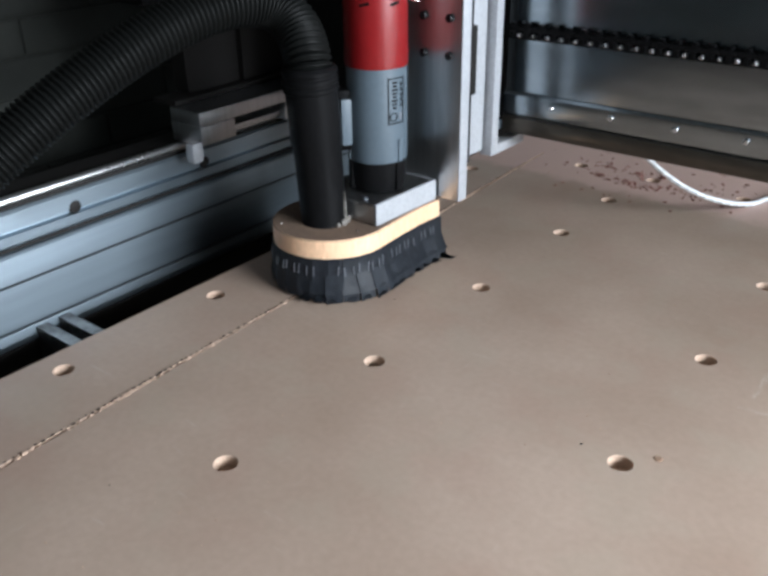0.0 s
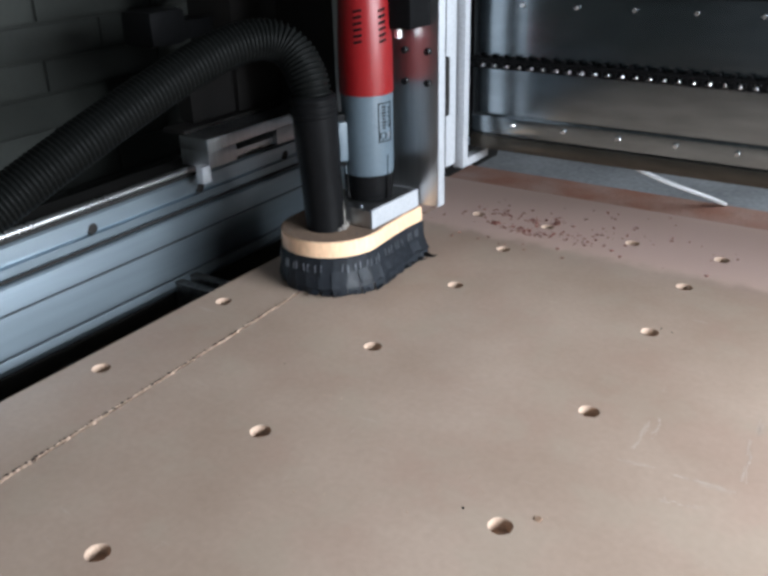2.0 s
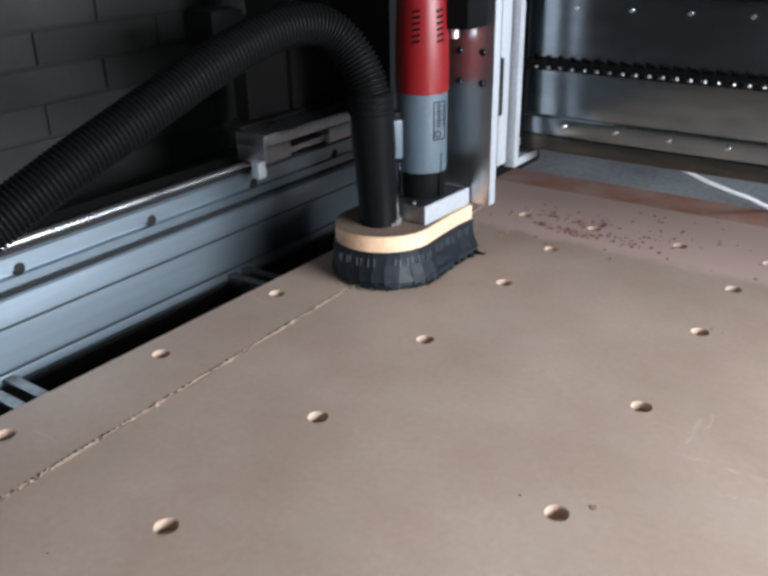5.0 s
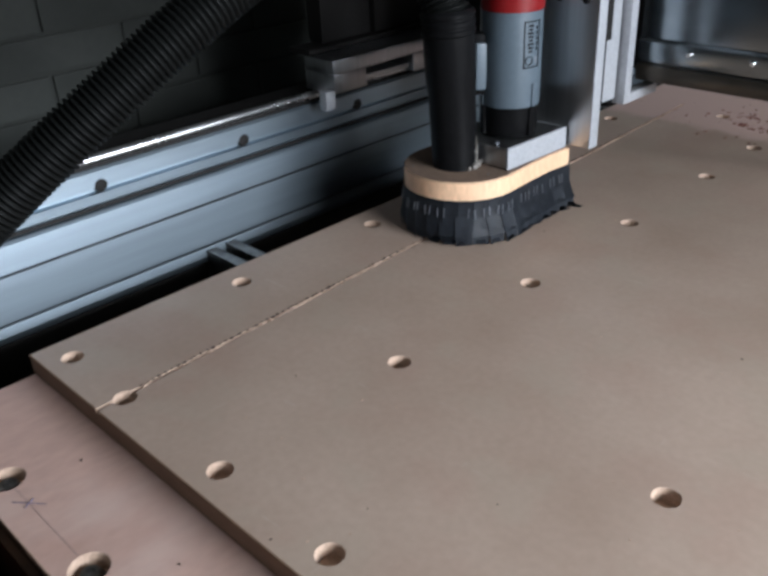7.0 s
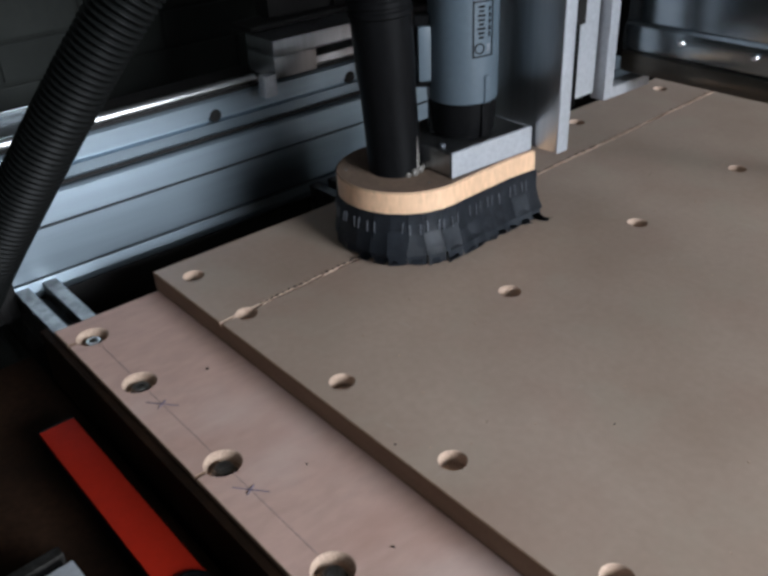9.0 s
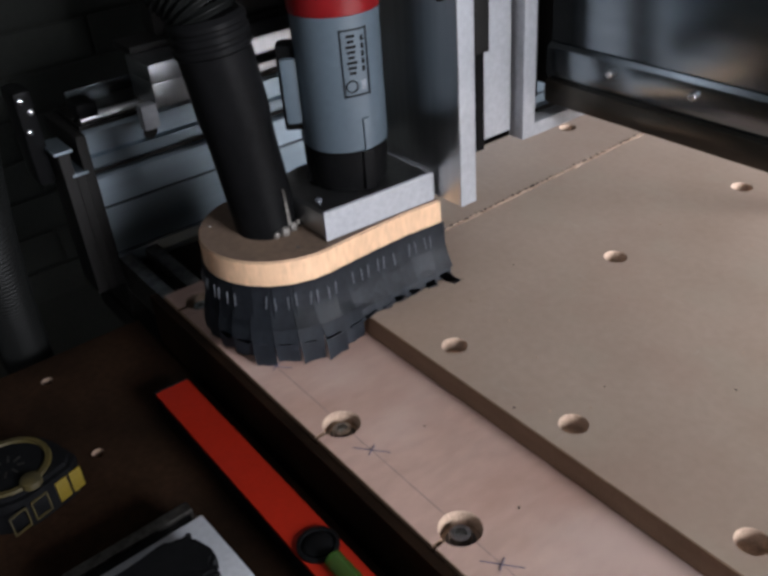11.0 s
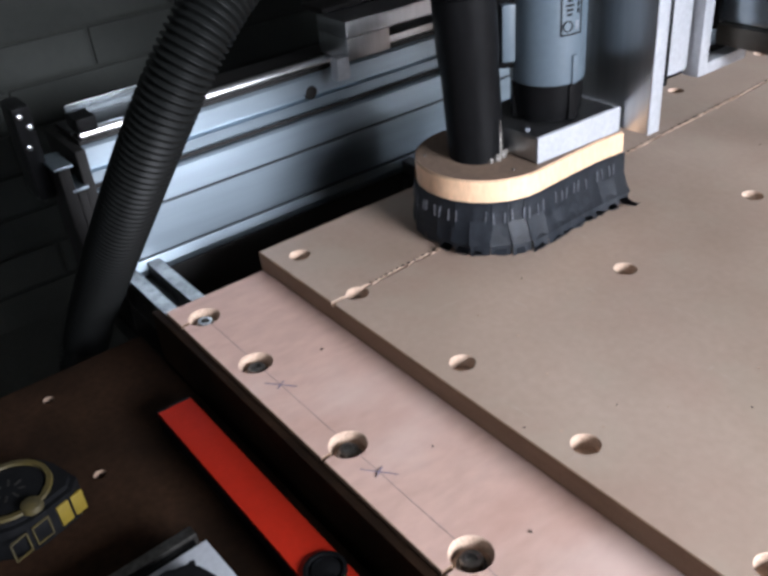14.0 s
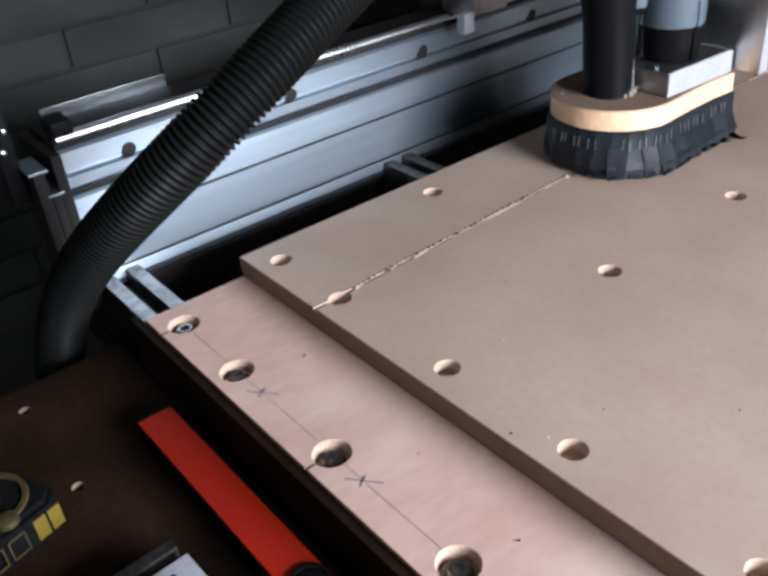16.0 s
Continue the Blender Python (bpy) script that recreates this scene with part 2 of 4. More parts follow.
def prism(outline, z0, z1, bevel=0.0, bm=None):
    bm = bm or bmesh.new()
    low = [bm.verts.new((x, y, z0)) for x, y in outline]
    top = [bm.verts.new((x, y, z1)) for x, y in outline]
    n = len(outline)
    fs = [bm.faces.new(low[::-1]), bm.faces.new(top)]
    fs += [bm.faces.new((low[i], low[(i + 1) % n], top[(i + 1) % n], top[i])) for i in range(n)]
    bmesh.ops.recalc_face_normals(bm, faces=fs)
    if bevel:
        es = [e for f in fs[:2] for e in f.edges]
        bmesh.ops.bevel(bm, geom=list(set(es)), offset=bevel, segments=2, affect="EDGES")
    return bm


def tube(points, radius, n=10, bm=None):
    """A round cord along a smooth line through the points."""
    bm = bm or bmesh.new()
    rings = []
    for i, p in enumerate(points):
        p = Vector(p)
        d = (Vector(points[min(i + 1, len(points) - 1)]) - Vector(points[max(i - 1, 0)])).normalized()
        u = d.cross(Vector((0.3, 0.2, 1))).normalized()
        w = d.cross(u)
        rings.append([bm.verts.new(p + radius * (math.cos(2 * math.pi * k / n) * u + math.sin(2 * math.pi * k / n) * w)) for k in range(n)])
    for a, b in zip(rings, rings[1:]):
        for k in range(n):
            bm.faces.new((a[k], a[(k + 1) % n], b[(k + 1) % n], b[k]))
    bm.faces.new(rings[0]), bm.faces.new(rings[-1])
    bmesh.ops.recalc_face_normals(bm, faces=bm.faces[:])
    return bm


def mesh_of(bm, name, *mats):
    me = bpy.data.meshes.new(name)
    bm.to_mesh(me)
    bm.free()
    for m in mats:
        me.materials.append(m)
    return me


def smooth(me, degrees=35):
    me.shade_smooth() if False else None
    for p in me.polygons:
        p.use_smooth = True
    me.set_sharp_from_angle(angle=radians(degrees))
    return me


def part(name, bm, mat, parent=None, label="", soft=True):
    mats = mat if isinstance(mat, (list, tuple)) else (mat,)
    me = mesh_of(bm, name, *mats)
    if soft:
        smooth(me)
    ob = new(name, me)
    ob.parent = parent
    if label:
        tagged(ob, label=label)
    return ob


def thing(name, label, category, group="", at=(0, 0, 0), kind=""):
    ob = new(name)
    ob.empty_display_size = 0.02
    ob.location = at
    return tagged(ob, label, category, group, kind)


def carve(ob, cutters):
    """Cuts the cutter bodies out of ob's mesh for good."""
    cut = new("cutter", mesh_of(cutters, "cutter"))
    mod = ob.modifiers.new("cut", "BOOLEAN")
    mod.object, mod.operation, mod.solver = cut, "DIFFERENCE", "EXACT"
    dg = bpy.context.evaluated_depsgraph_get()
    me = bpy.data.meshes.new_from_object(ob.evaluated_get(dg))
    ob.modifiers.clear()
    ob.data = me
    bpy.data.objects.remove(cut)
    return me


# ---- the room ----
FLOOR_Z = -0.80
tagged(part("floor", box(-1.2, 2.2, -2.6, 4.4, FLOOR_Z - 0.1, FLOOR_Z, 0), CONCRETE), "stained grey concrete workshop floor", "floor", kind="structure")
tagged(part("concrete_ledge", box(-0.80, 1.9, 1.56, 3.4, FLOOR_Z, -0.30, 0.01), CONCRETE), "rough grey concrete ledge beyond the bed", "ledge", kind="structure")
tagged(part("ceiling", box(-1.2, 2.2, -2.6, 4.4, 2.3, 2.4, 0), PLASTER), "dark plaster ceiling", "ceiling", kind="structure")
tagged(part("wall_north", box(-1.2, 2.2, 4.4, 4.6, FLOOR_Z, 2.3, 0), PLASTER), "grey plaster wall behind the machine", "wall", kind="structure")
south = part("wall_south", box(-1.2, 2.2, -2.8, -2.6, FLOOR_Z, 2.3, 0), PLASTER)
tagged(south, "grey plaster wall with an added opening for the fill lamp", "wall", kind="structure")
carve(south, box(1.1, 2.1, -3, -2.4, 1.1, 1.9, 0))
east = part("wall_east", box(2.0, 2.2, -2.8, 4.6, FLOOR_Z, 2.3, 0), PLASTER)
tagged(east, "grey plaster wall with a wide door opening", "wall", kind="structure")
carve(east, box(1.9, 2.4, -0.1, 1.8, FLOOR_Z + 0.02, 1.8, 0))
WALL_X = -0.82
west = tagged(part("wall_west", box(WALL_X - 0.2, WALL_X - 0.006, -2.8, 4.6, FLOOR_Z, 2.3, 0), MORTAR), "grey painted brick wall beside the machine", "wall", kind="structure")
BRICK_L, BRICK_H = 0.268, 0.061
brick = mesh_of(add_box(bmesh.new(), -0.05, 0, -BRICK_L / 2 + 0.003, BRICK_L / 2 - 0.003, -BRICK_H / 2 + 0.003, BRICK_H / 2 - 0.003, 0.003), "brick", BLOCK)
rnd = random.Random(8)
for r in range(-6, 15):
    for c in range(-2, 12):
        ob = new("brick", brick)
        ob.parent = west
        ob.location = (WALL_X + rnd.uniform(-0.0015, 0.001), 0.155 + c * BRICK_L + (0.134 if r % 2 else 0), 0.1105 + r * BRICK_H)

# ---- the bed of the machine ----
HOLE_ROWS = [0.0, 0.212, 0.426, 0.641, 0.854, 1.012]
HOLES = [(-0.246, y) for y in HOLE_ROWS] + [(0.008, y) for y in HOLE_ROWS] + [(0.29, y) for y in HOLE_ROWS]
HOLES += [(-0.143, 0.0), (0.143, 0.0), (0.43, 0.0), (0.57, 0.0)] + [(0.57, y) for y in HOLE_ROWS[1:]]
HOLES += [(-0.101, 1.137), (0.029, 1.137), (0.175, 1.137), (0.312, 1.137), (0.44, 1.137)]
X0, X1, Y0, Y1 = -0.285, 1.15, -0.028, 1.301
TH = 0.022


def seam_x(y):
    return -0.146 - 0.036 * y


def spoil_board():
    ob = part("floor_board", box(X0, X1, Y0, Y1, -TH + 0.0002, 0, 0.0012), MDF, soft=False)
    ob.name = "mdf_sheet"
    cut = bmesh.new()
    rnd = random.Random(4)
    for x, y in HOLES:
        lathe([(0.0102, -0.0125), (0.0106, -0.0118), (0.0109, -0.0012), (0.0114, 0.0), (0.0114, 0.01)], 28, centre=(x + rnd.uniform(-0.0006, 0.0006), y, 0), bm=cut)
        lathe([(0.0052, -0.0205), (0.0052, -0.012)], 14, centre=(x, y, 0), bm=cut)
    me = carve(ob, cut)
    groove = bmesh.new()
    n = 90
    left, right = [], []
    for i in range(n + 1):
        y = Y0 - 0.004 + (Y1 - Y0 + 0.0) * 0.9 * i / n
        w = 0.0024 + 0.0010 * noise.noise(Vector((y * 60, 0, 3)))
        x = seam_x(y) + 0.0005 * noise.noise(Vector((y * 25, 7, 0)))
        left.append((x - w, y)), right.append((x + w, y))
    prism(left + right[::-1], -0.004, 0.01, bm=groove)
    me = carve(ob, groove)
    me.materials.clear()
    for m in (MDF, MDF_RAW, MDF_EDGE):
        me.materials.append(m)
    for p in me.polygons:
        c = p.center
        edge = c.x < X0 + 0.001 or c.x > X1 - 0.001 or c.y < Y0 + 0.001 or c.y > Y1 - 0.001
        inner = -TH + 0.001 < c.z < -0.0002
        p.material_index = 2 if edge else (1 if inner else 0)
    return tagged(ob, "brown fibreboard sheet with counterbored holes and a cut groove", "board")


spoil_board()


def lower_board():
    y0, y1, t0, t1 = -0.143, 1.45, -TH - 0.0185, -TH - 0.0005
    ob = part("base_board", box(-0.283, 1.15, y0, y1, t0, t1, 0.001), BOARD, soft=False)
    cut = bmesh.new()
    for x in (-0.247, -0.144, 0.002, 0.146, 0.29, 0.43, 0.57):
        lathe([(0.0150, t1 - 0.0135), (0.0152, t1 - 0.0015), (0.0160, t1), (0.0160, t1 + 0.01)], 32, centre=(x, -0.118, 0), bm=cut)
    me = carve(ob, cut)
    slots = bmesh.new()
    for x in (-0.247, 0.002, 0.146, 0.43):
        add_box(slots, x - 0.0019, x + 0.0019, y0 - 0.01, -0.125, t1 - 0.009, t1 + 0.01, 0, pose(0, 0, 0))
    me = carve(ob, slots)
    me.materials.clear()
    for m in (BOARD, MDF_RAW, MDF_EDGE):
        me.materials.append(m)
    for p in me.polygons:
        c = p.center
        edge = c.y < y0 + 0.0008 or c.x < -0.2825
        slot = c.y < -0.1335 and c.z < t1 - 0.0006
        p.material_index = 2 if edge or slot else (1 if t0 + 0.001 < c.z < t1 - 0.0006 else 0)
    return tagged(ob, "pinkish raw fibreboard base sheet with screw pockets and saw slots", "board")


lower_board()


def pocket_screw():
    t = thing("socket_screw", "zinc socket head screw sunk in a pocket", "screw", "bed screws", (0.002, -0.118, -TH - 0.0135))
    part("head", lathe([(0.0082, 0), (0.0082, 0.0072), (0.0074, 0.0084), (0.0046, 0.0084), (0.0042, 0.004)], 20), SCREW, t)
    part("washer", lathe([(0.011, 0.0), (0.011, 0.0013)], 24), DULL, t)
    return t


scr = pocket_screw()
for x in (-0.247, -0.144, 0.146, 0.29, 0.43, 0.57):
    copy_thing(scr, pose(x, -0.118, -TH - 0.0135, 0, 0, x * 500))

# red dusty strip of board beyond the sheet
part("red_strip", box(-0.283, 1.15, Y1 + 0.001, 1.4495, -TH, -TH + 0.003, 0.001), REDBOARD).name = "dusty_strip"
tagged(bpy.data.objects["dusty_strip"], "reddish dust-stained strip of board beyond the sheet", "board")

# pencil line and marked crosses on the base sheet
def marks():
    z = -TH - 0.0002
    bm = bmesh.new()
    for a, b in ((-0.2305, -0.1605), (-0.1275, -0.0145), (0.0185, 0.1295), (0.1625, 0.2735), (0.3065, 0.4135), (0.4465, 0.5535), (0.5865, 0.75)):
        add_box(bm, a, b, -0.1183, -0.1177, z - 0.001, z, 0)
    ob = part("pencil_line", bm, PENCIL, soft=False)
    tagged(ob, "thin pencil line drawn through the screw pockets", "drawn line")
    for x in (-0.1, 0.043, 0.187, 0.33):
        b2 = bmesh.new()
        add_box(b2, -0.015, 0.015, -0.00025, 0.00025, -0.001, 0.0004, 0, pose(0, 0, 0, 0, 0, 38))
        add_box(b2, -0.0055, 0.0055, -0.0004, 0.0004, -0.001, 0.0005, 0, pose(0, 0, 0, 0, 0, -60))
        c = part("ink_cross", b2, INK, soft=False)
        c.location = (x, -0.118, z)
        tagged(c, "small blue ink cross on the base sheet", "drawn mark", "ink crosses")


marks()

# the front step: dark beam and film-faced board
tagged(part("front_beam", box(-0.30, 1.2, -0.152, -0.1434, -0.30, -TH - 0.004, 0.0008), DARKPLY), "dark brown film-faced front beam under the bed", "beam")
FB = -0.085
fb = part("front_board", box(-0.358, 1.2, -0.9, -0.154, FB - 0.018, FB, 0.0015), DARKPLY, soft=False)
tagged(fb, "dark brown film-faced plywood shelf board with screw holes", "board")
cut = bmesh.new()
for x, y in ((-0.318, -0.272), (-0.178, -0.272), (-0.04, -0.42), (-0.25, -0.5)):
    lathe([(0.0055, FB - 0.012), (0.0062, FB + 0.01)], 20, centre=(x, y, 0), bm=cut)
me = carve(fb, cut)
me.materials.clear()
me.materials.append(DARKPLY), me.materials.append(PLYTOP)
for p in me.polygons:
    c = p.center
    p.material_index = 1 if FB - 0.0135 < c.z < FB - 0.001 and -0.35 < c.x < 0.1 and -0.6 < c.y < -0.2 else 0

# ---- the long rail, its guide and the cross members ----
RAIL_Y0, RAIL_Y1 = -0.135, 1.9


def long_rail():
    t = thing("linear_rail", "long pale aluminium extrusion rail with a steel guide on top", "rail")
    f, b = -0.430, -0.52
    prof = [(f - 0.012, -0.063), (f - 0.004, -0.061), (f + 0.002, -0.057), (f + 0.003, -0.050), (f + 0.001, -0.038), (f - 0.005, -0.038), (f - 0.005, -0.0345), (f + 0.001, -0.0345),
            (f - 0.0015, 0.0205), (f - 0.006, 0.0205), (f - 0.006, 0.024), (f - 0.0015, 0.024), (f - 0.003, 0.0565), (f - 0.0058, 0.0595), (f - 0.0125, 0.0605), (f - 0.0125, 0.0655),
            (f - 0.0100, 0.068), (f - 0.0095, 0.0800), (f - 0.0160, 0.082), (f - 0.0160, 0.0865), (f - 0.0100, 0.0885), (f - 0.0098, 0.1075), (f - 0.013, 0.111), (b, 0.111), (b, -0.063)]
    bm = bmesh.new()
    a = [bm.verts.new((x, RAIL_Y0, z)) for x, z in prof]
    c = [bm.verts.new((x, RAIL_Y1, z)) for x, z in prof]
    n = len(prof)
    bm.faces.new(a), bm.faces.new(c[::-1])
    for i in range(n):
        bm.faces.new((a[i], c[i], c[(i + 1) % n], a[(i + 1) % n]))
    bmesh.ops.recalc_face_normals(bm, faces=bm.faces[:])
    part("extrusion", bm, ALU, t, soft=False)
    # dark strips stand in for the shade inside the slots
    for z0, z1, d in ((-0.038, -0.0345, 0.005), (0.0205, 0.024, 0.006), (0.0605, 0.0655, 0.0125)):
        part("slot_strip", box(f - d + 0.0002, f - d + 0.0022, RAIL_Y0 + 0.001, RAIL_Y1, z0 + 0.0002, z1 - 0.0002, 0), DARKSTEEL, t, "dark strip standing in for slot shade")
    part("guide_rail", lathe([(0.0062, RAIL_Y0 + 0.004), (0.0062, RAIL_Y1)], 28, "y", (-0.452, 0, 0.1195)), STEEL, t, "bright polished steel guide")
    # dark strip put in as the shadow below the guide
    part("guide_bed", box(-0.466, -0.4445, RAIL_Y0, RAIL_Y1, 0.1112, 0.1159, 0), DARKSTEEL, t)
    part("dust_cover", box(-0.52, -0.468, RAIL_Y0, RAIL_Y1, 0.1112, 0.118, 0.001), DARKSTEEL, t, "dark cover strip")
    for k in range(9):
        y = 0.157 + 0.2165 * (k - 1)
        if y > RAIL_Y0 + 0.05:
            # solid dark disc, the hole's inner shade given as colour
            part("bolt_hole", lathe([(0.0085, -0.003), (0.0085, 0.0008), (0.005, 0.0016)], 18, "x", (-0.4408, y, 0.0895)), DARKSTEEL, t)
    # dark block added to keep the gap below the rail black
    part("rail_base", box(-0.52, -0.436, RAIL_Y0, RAIL_Y1, -0.13, -0.0635, 0.002), DARKSTEEL, t, "dark filler for the shaded gap under the rail")
    part("end_plate", box(-0.53, -0.428, RAIL_Y0 - 0.012, RAIL_Y0 - 0.0005, -0.075, 0.112, 0.002), DARKSTEEL, t, "dark end plate")
    for y0, y1, z in ((-0.170, -0.1575, 0.102), (-0.157, -0.1475, 0.074)):
        part("end_bracket", box(-0.475, -0.4255, y0, y1, -0.075, z - 0.0032, 0.001), DARKSTEEL, t, "dark stepped end bracket")
        # thin bright strip puts the top edge's highlight into the metal
        part("bracket_edge", box(-0.475, -0.4245, y0 - 0.004, y1 + 0.004, z - 0.003, z, 0.0008), ALU, t, "bright strip painting the highlight on the bracket edge")
    bearing = part("end_bearing", box(-0.50, -0.455, -0.190, -0.1705, 0.06, 0.165, 0.006), BLACK, t, "dark end bearing block")
    for y, z in ((-0.184, 0.156), (-0.177, 0.143), (-0.184, 0.122)):
        part("cap_screw", lathe([(0.0035, 0.0), (0.0035, 0.003), (0.002, 0.004)], 12, "x", (-0.4548, y, z)), BOLT, bearing, "bright cap screw")
    part("end_stop", box(-0.47, -0.435, RAIL_Y0 + 0.0, RAIL_Y0 + 0.022, 0.1258, 0.142, 0.002), BLACK, t)
    return t


long_rail()
# thin aluminium strip standing behind the guide at the near end
tagged(part("cover_strip", box(-0.527, -0.5205, -0.12, 0.034, 0.06, 0.133, 0.001), SHEET), "loose bent aluminium cover strip behind the rail", "metal strip")


def cross_member(y):
    t = thing("cross_member", "slotted aluminium cross beam under the bed", "beam", "cross beams", (0, y, 0))
    part("flange", box(-0.4295, 1.2, -0.024, -0.008, -0.085, -0.0415, 0.001), DULL, t)
    part("flange", box(-0.4295, 1.2, 0.008, 0.024, -0.085, -0.0415, 0.001), DULL, t)
    part("web", box(-0.4295, 1.2, -0.0078, 0.0078, -0.085, -0.062, 0), DARKSTEEL, t)
    return t


cm = cross_member(-0.112)
for y in (0.305, 0.74, 1.17):
    copy_thing(cm, pose(0, y, 0))
# added dark sheet, stands in for the shade below the bed
tagged(part("under_tray", box(-0.55, 1.2, -0.14, 1.6, -0.16, -0.13, 0.002), DARKSTEEL), "dark sheet added under the bed in place of shade", "tray")


def machine_leg(x, y):
    t = thing("machine_leg", "dark steel leg of the machine table", "table leg", "machine legs", (x, y, 0))
    part("post", box(-0.04, 0.04, -0.04, 0.04, FLOOR_Z + 0.01, -0.16, 0.004), DARKSTEEL, t)
    part("foot_plate", box(-0.06, 0.06, -0.06, 0.06, FLOOR_Z, FLOOR_Z + 0.01, 0.002), DARKSTEEL, t)
    return t


lg = machine_leg(-0.45, 0.0)
for x, y in ((1.1, 0.0), (-0.45, 1.5), (1.1, 1.5)):
    copy_thing(lg, pose(x, y, 0))
# shelf posts under the front board
for x in (-0.3, 1.1):
    tagged(part("shelf_post", box(x - 0.03, x + 0.03, -0.86, -0.80, FLOOR_Z, FB - 0.018, 0.003), DARKSTEEL), "dark post under the front shelf board", "post", "shelf posts")

# ---- gantry (built as it stands at the start) ----
def gantry():
    t = thing("gantry", "sheet-metal gantry bridge of the milling machine", "gantry")
    gx0, gx1, gy = -0.070, 1.25, 0.81
    part("front_sheet", box(gx0, gx1, gy, gy + 0.004, 0.196, 0.384, 0.0008), SHEET, t, "dull reflecting galvanised front sheet")
    bm = bmesh.new()
    prof = [(gy - 0.0055, 0.2005), (gy - 0.0015, 0.204), (gy + 0.003, 0.1955), (gy + 0.003, 0.172), (gy - 0.004, 0.172), (gy - 0.0065, 0.180)]
    a = [bm.verts.new((gx0, y, z)) for y, z in prof]
    c = [bm.verts.new((gx1, y, z)) for y, z in prof]
    bm.faces.new(a), bm.faces.new(c[::-1])
    for i in range(len(prof)):
        j = (i + 1) % len(prof)
        bm.faces.new((a[i], a[j], c[j], c[i]))
    bmesh.ops.recalc_face_normals(bm, faces=bm.faces[:])
    part("lower_lip", bm, SHEET, t, "folded lower lip")
    part("bottom_tube", box(gx0, gx1, gy - 0.010, gy + 0.05, 0.149, 0.1718, 0.007), TUBE, t, "dull dark bottom tube")
    part("bridge_beam", box(-0.586, gx1, gy + 0.0045, gy + 0.09, 0.16, 0.40, 0.004), DARKSTEEL, t)
    part("top_bar", box(gx0, gx1, gy - 0.03, gy + 0.0, 0.386, 0.43, 0.003), BLACK, t, "black top bar")
    bolt = mesh_of(lathe([(0.0037, 0), (0.0037, -0.003), (0.003, -0.0040), (0.0016, -0.0043)], 12, "y"), "bolt", BOLT)
    for k in range(15):
        for z, y, dx in ((0.1915, gy - 0.0060, 0.0), (0.366, gy, 0.005)):
            b = new("bolt", bolt)
            b.parent, b.location = t, (0.003 + k * 0.0815 + dx, y, z)
    # cable chain lying across the sheet
    link = bmesh.new()
    add_box(link, -0.0092, 0.0092, -0.0085, -0.0062, 0.0002, 0.0062, 0.0008)
    add_box(link, -0.0092, 0.0092, 0.001, 0.0035, 0.0002, 0.0062, 0.0008)
    add_box(link, -0.0034, 0.0034, -0.008, 0.003, -0.007, -0.0002, 0.0008)
    add_box(link, -0.0030, 0.0030, -0.006, 0.002, 0.0064, 0.0100, 0.0008)
    lm = mesh_of(link, "chain_link", BLACK)
    pin = mesh_of(lathe([(0.0015, -0.0105), (0.0024, -0.0098), (0.0026, -0.008), (0.0022, 0.002)], 12, "y"), "chain_pin", BOLT)
    for k in range(66):
        x = -0.058 + k * 0.0194
        o = new("chain_link", lm)
        o.parent, o.location = t, (x, gy - 0.006, 0.2835)
        p = new("chain_pin", pin)
        p.parent, p.location = t, (x + 0.0097, gy - 0.003, 0.2785)
    part("chain_shelf", box(gx0, gx1, gy - 0.009, gy - 0.0005, 0.2735, 0.2755, 0.0005), BLACK, t)
    # far leg on the other side
    part("right_leg", box(gx1 - 0.06, gx1, gy + 0.0, gy + 0.12, -0.02, 0.16, 0.004), DARKSTEEL, t)
    # left leg and runner on the rail
    rx0, rx1 = -0.462, -0.400
    part("runner_top", box(rx0, rx1, 0.557, 0.82, 0.1555, 0.175, 0.002), ALU_Z, t, "machined aluminium runner plate")
    part("runner_end", box(rx0, rx1, 0.557, 0.621, 0.128, 0.1553, 0.002), ALU_Z, t)
    part("runner_end", box(rx0, rx1, 0.722, 0.82, 0.128, 0.1553, 0.002), ALU_Z, t)
    part("runner_bar", box(rx0 + 0.0202, rx1 - 0.010, 0.6212, 0.7218, 0.133, 0.141, 0.001), ALU_Z, t)
    part("runner_back", box(rx0, rx0 + 0.02, 0.6212, 0.7218, 0.130, 0.1550, 0.001), DARKSTEEL, t)
    part("left_leg", box(-0.56, -0.46, 0.70, 0.88, 0.1832, 0.62, 0.006), DARKSTEEL, t)
    part("runner_plate", box(-0.50, -0.452, 0.56, 0.80, 0.1752, 0.183, 0.002), DARKSTEEL, t)
    part("leg_gusset", prism([(-0.5, 0.60), (-0.47, 0.60), (-0.47, 0.72), (-0.5, 0.72)], 0.1832, 0.30, 0.003), DARKSTEEL, t)
    part("clamp_foot", box(-0.414, -0.398, 0.538, 0.5565, 0.108, 0.136, 0.004), ALU_WHITE, t)
    part("drive_motor", box(-0.56, -0.49, 0.555, 0.63, 0.306, 0.362, 0.014), BLACK, t, "black drive motor")
    part("motor_arm", box(-0.55, -0.50, 0.6302, 0.70, 0.31, 0.34, 0.004), BLACK, t)
    return t


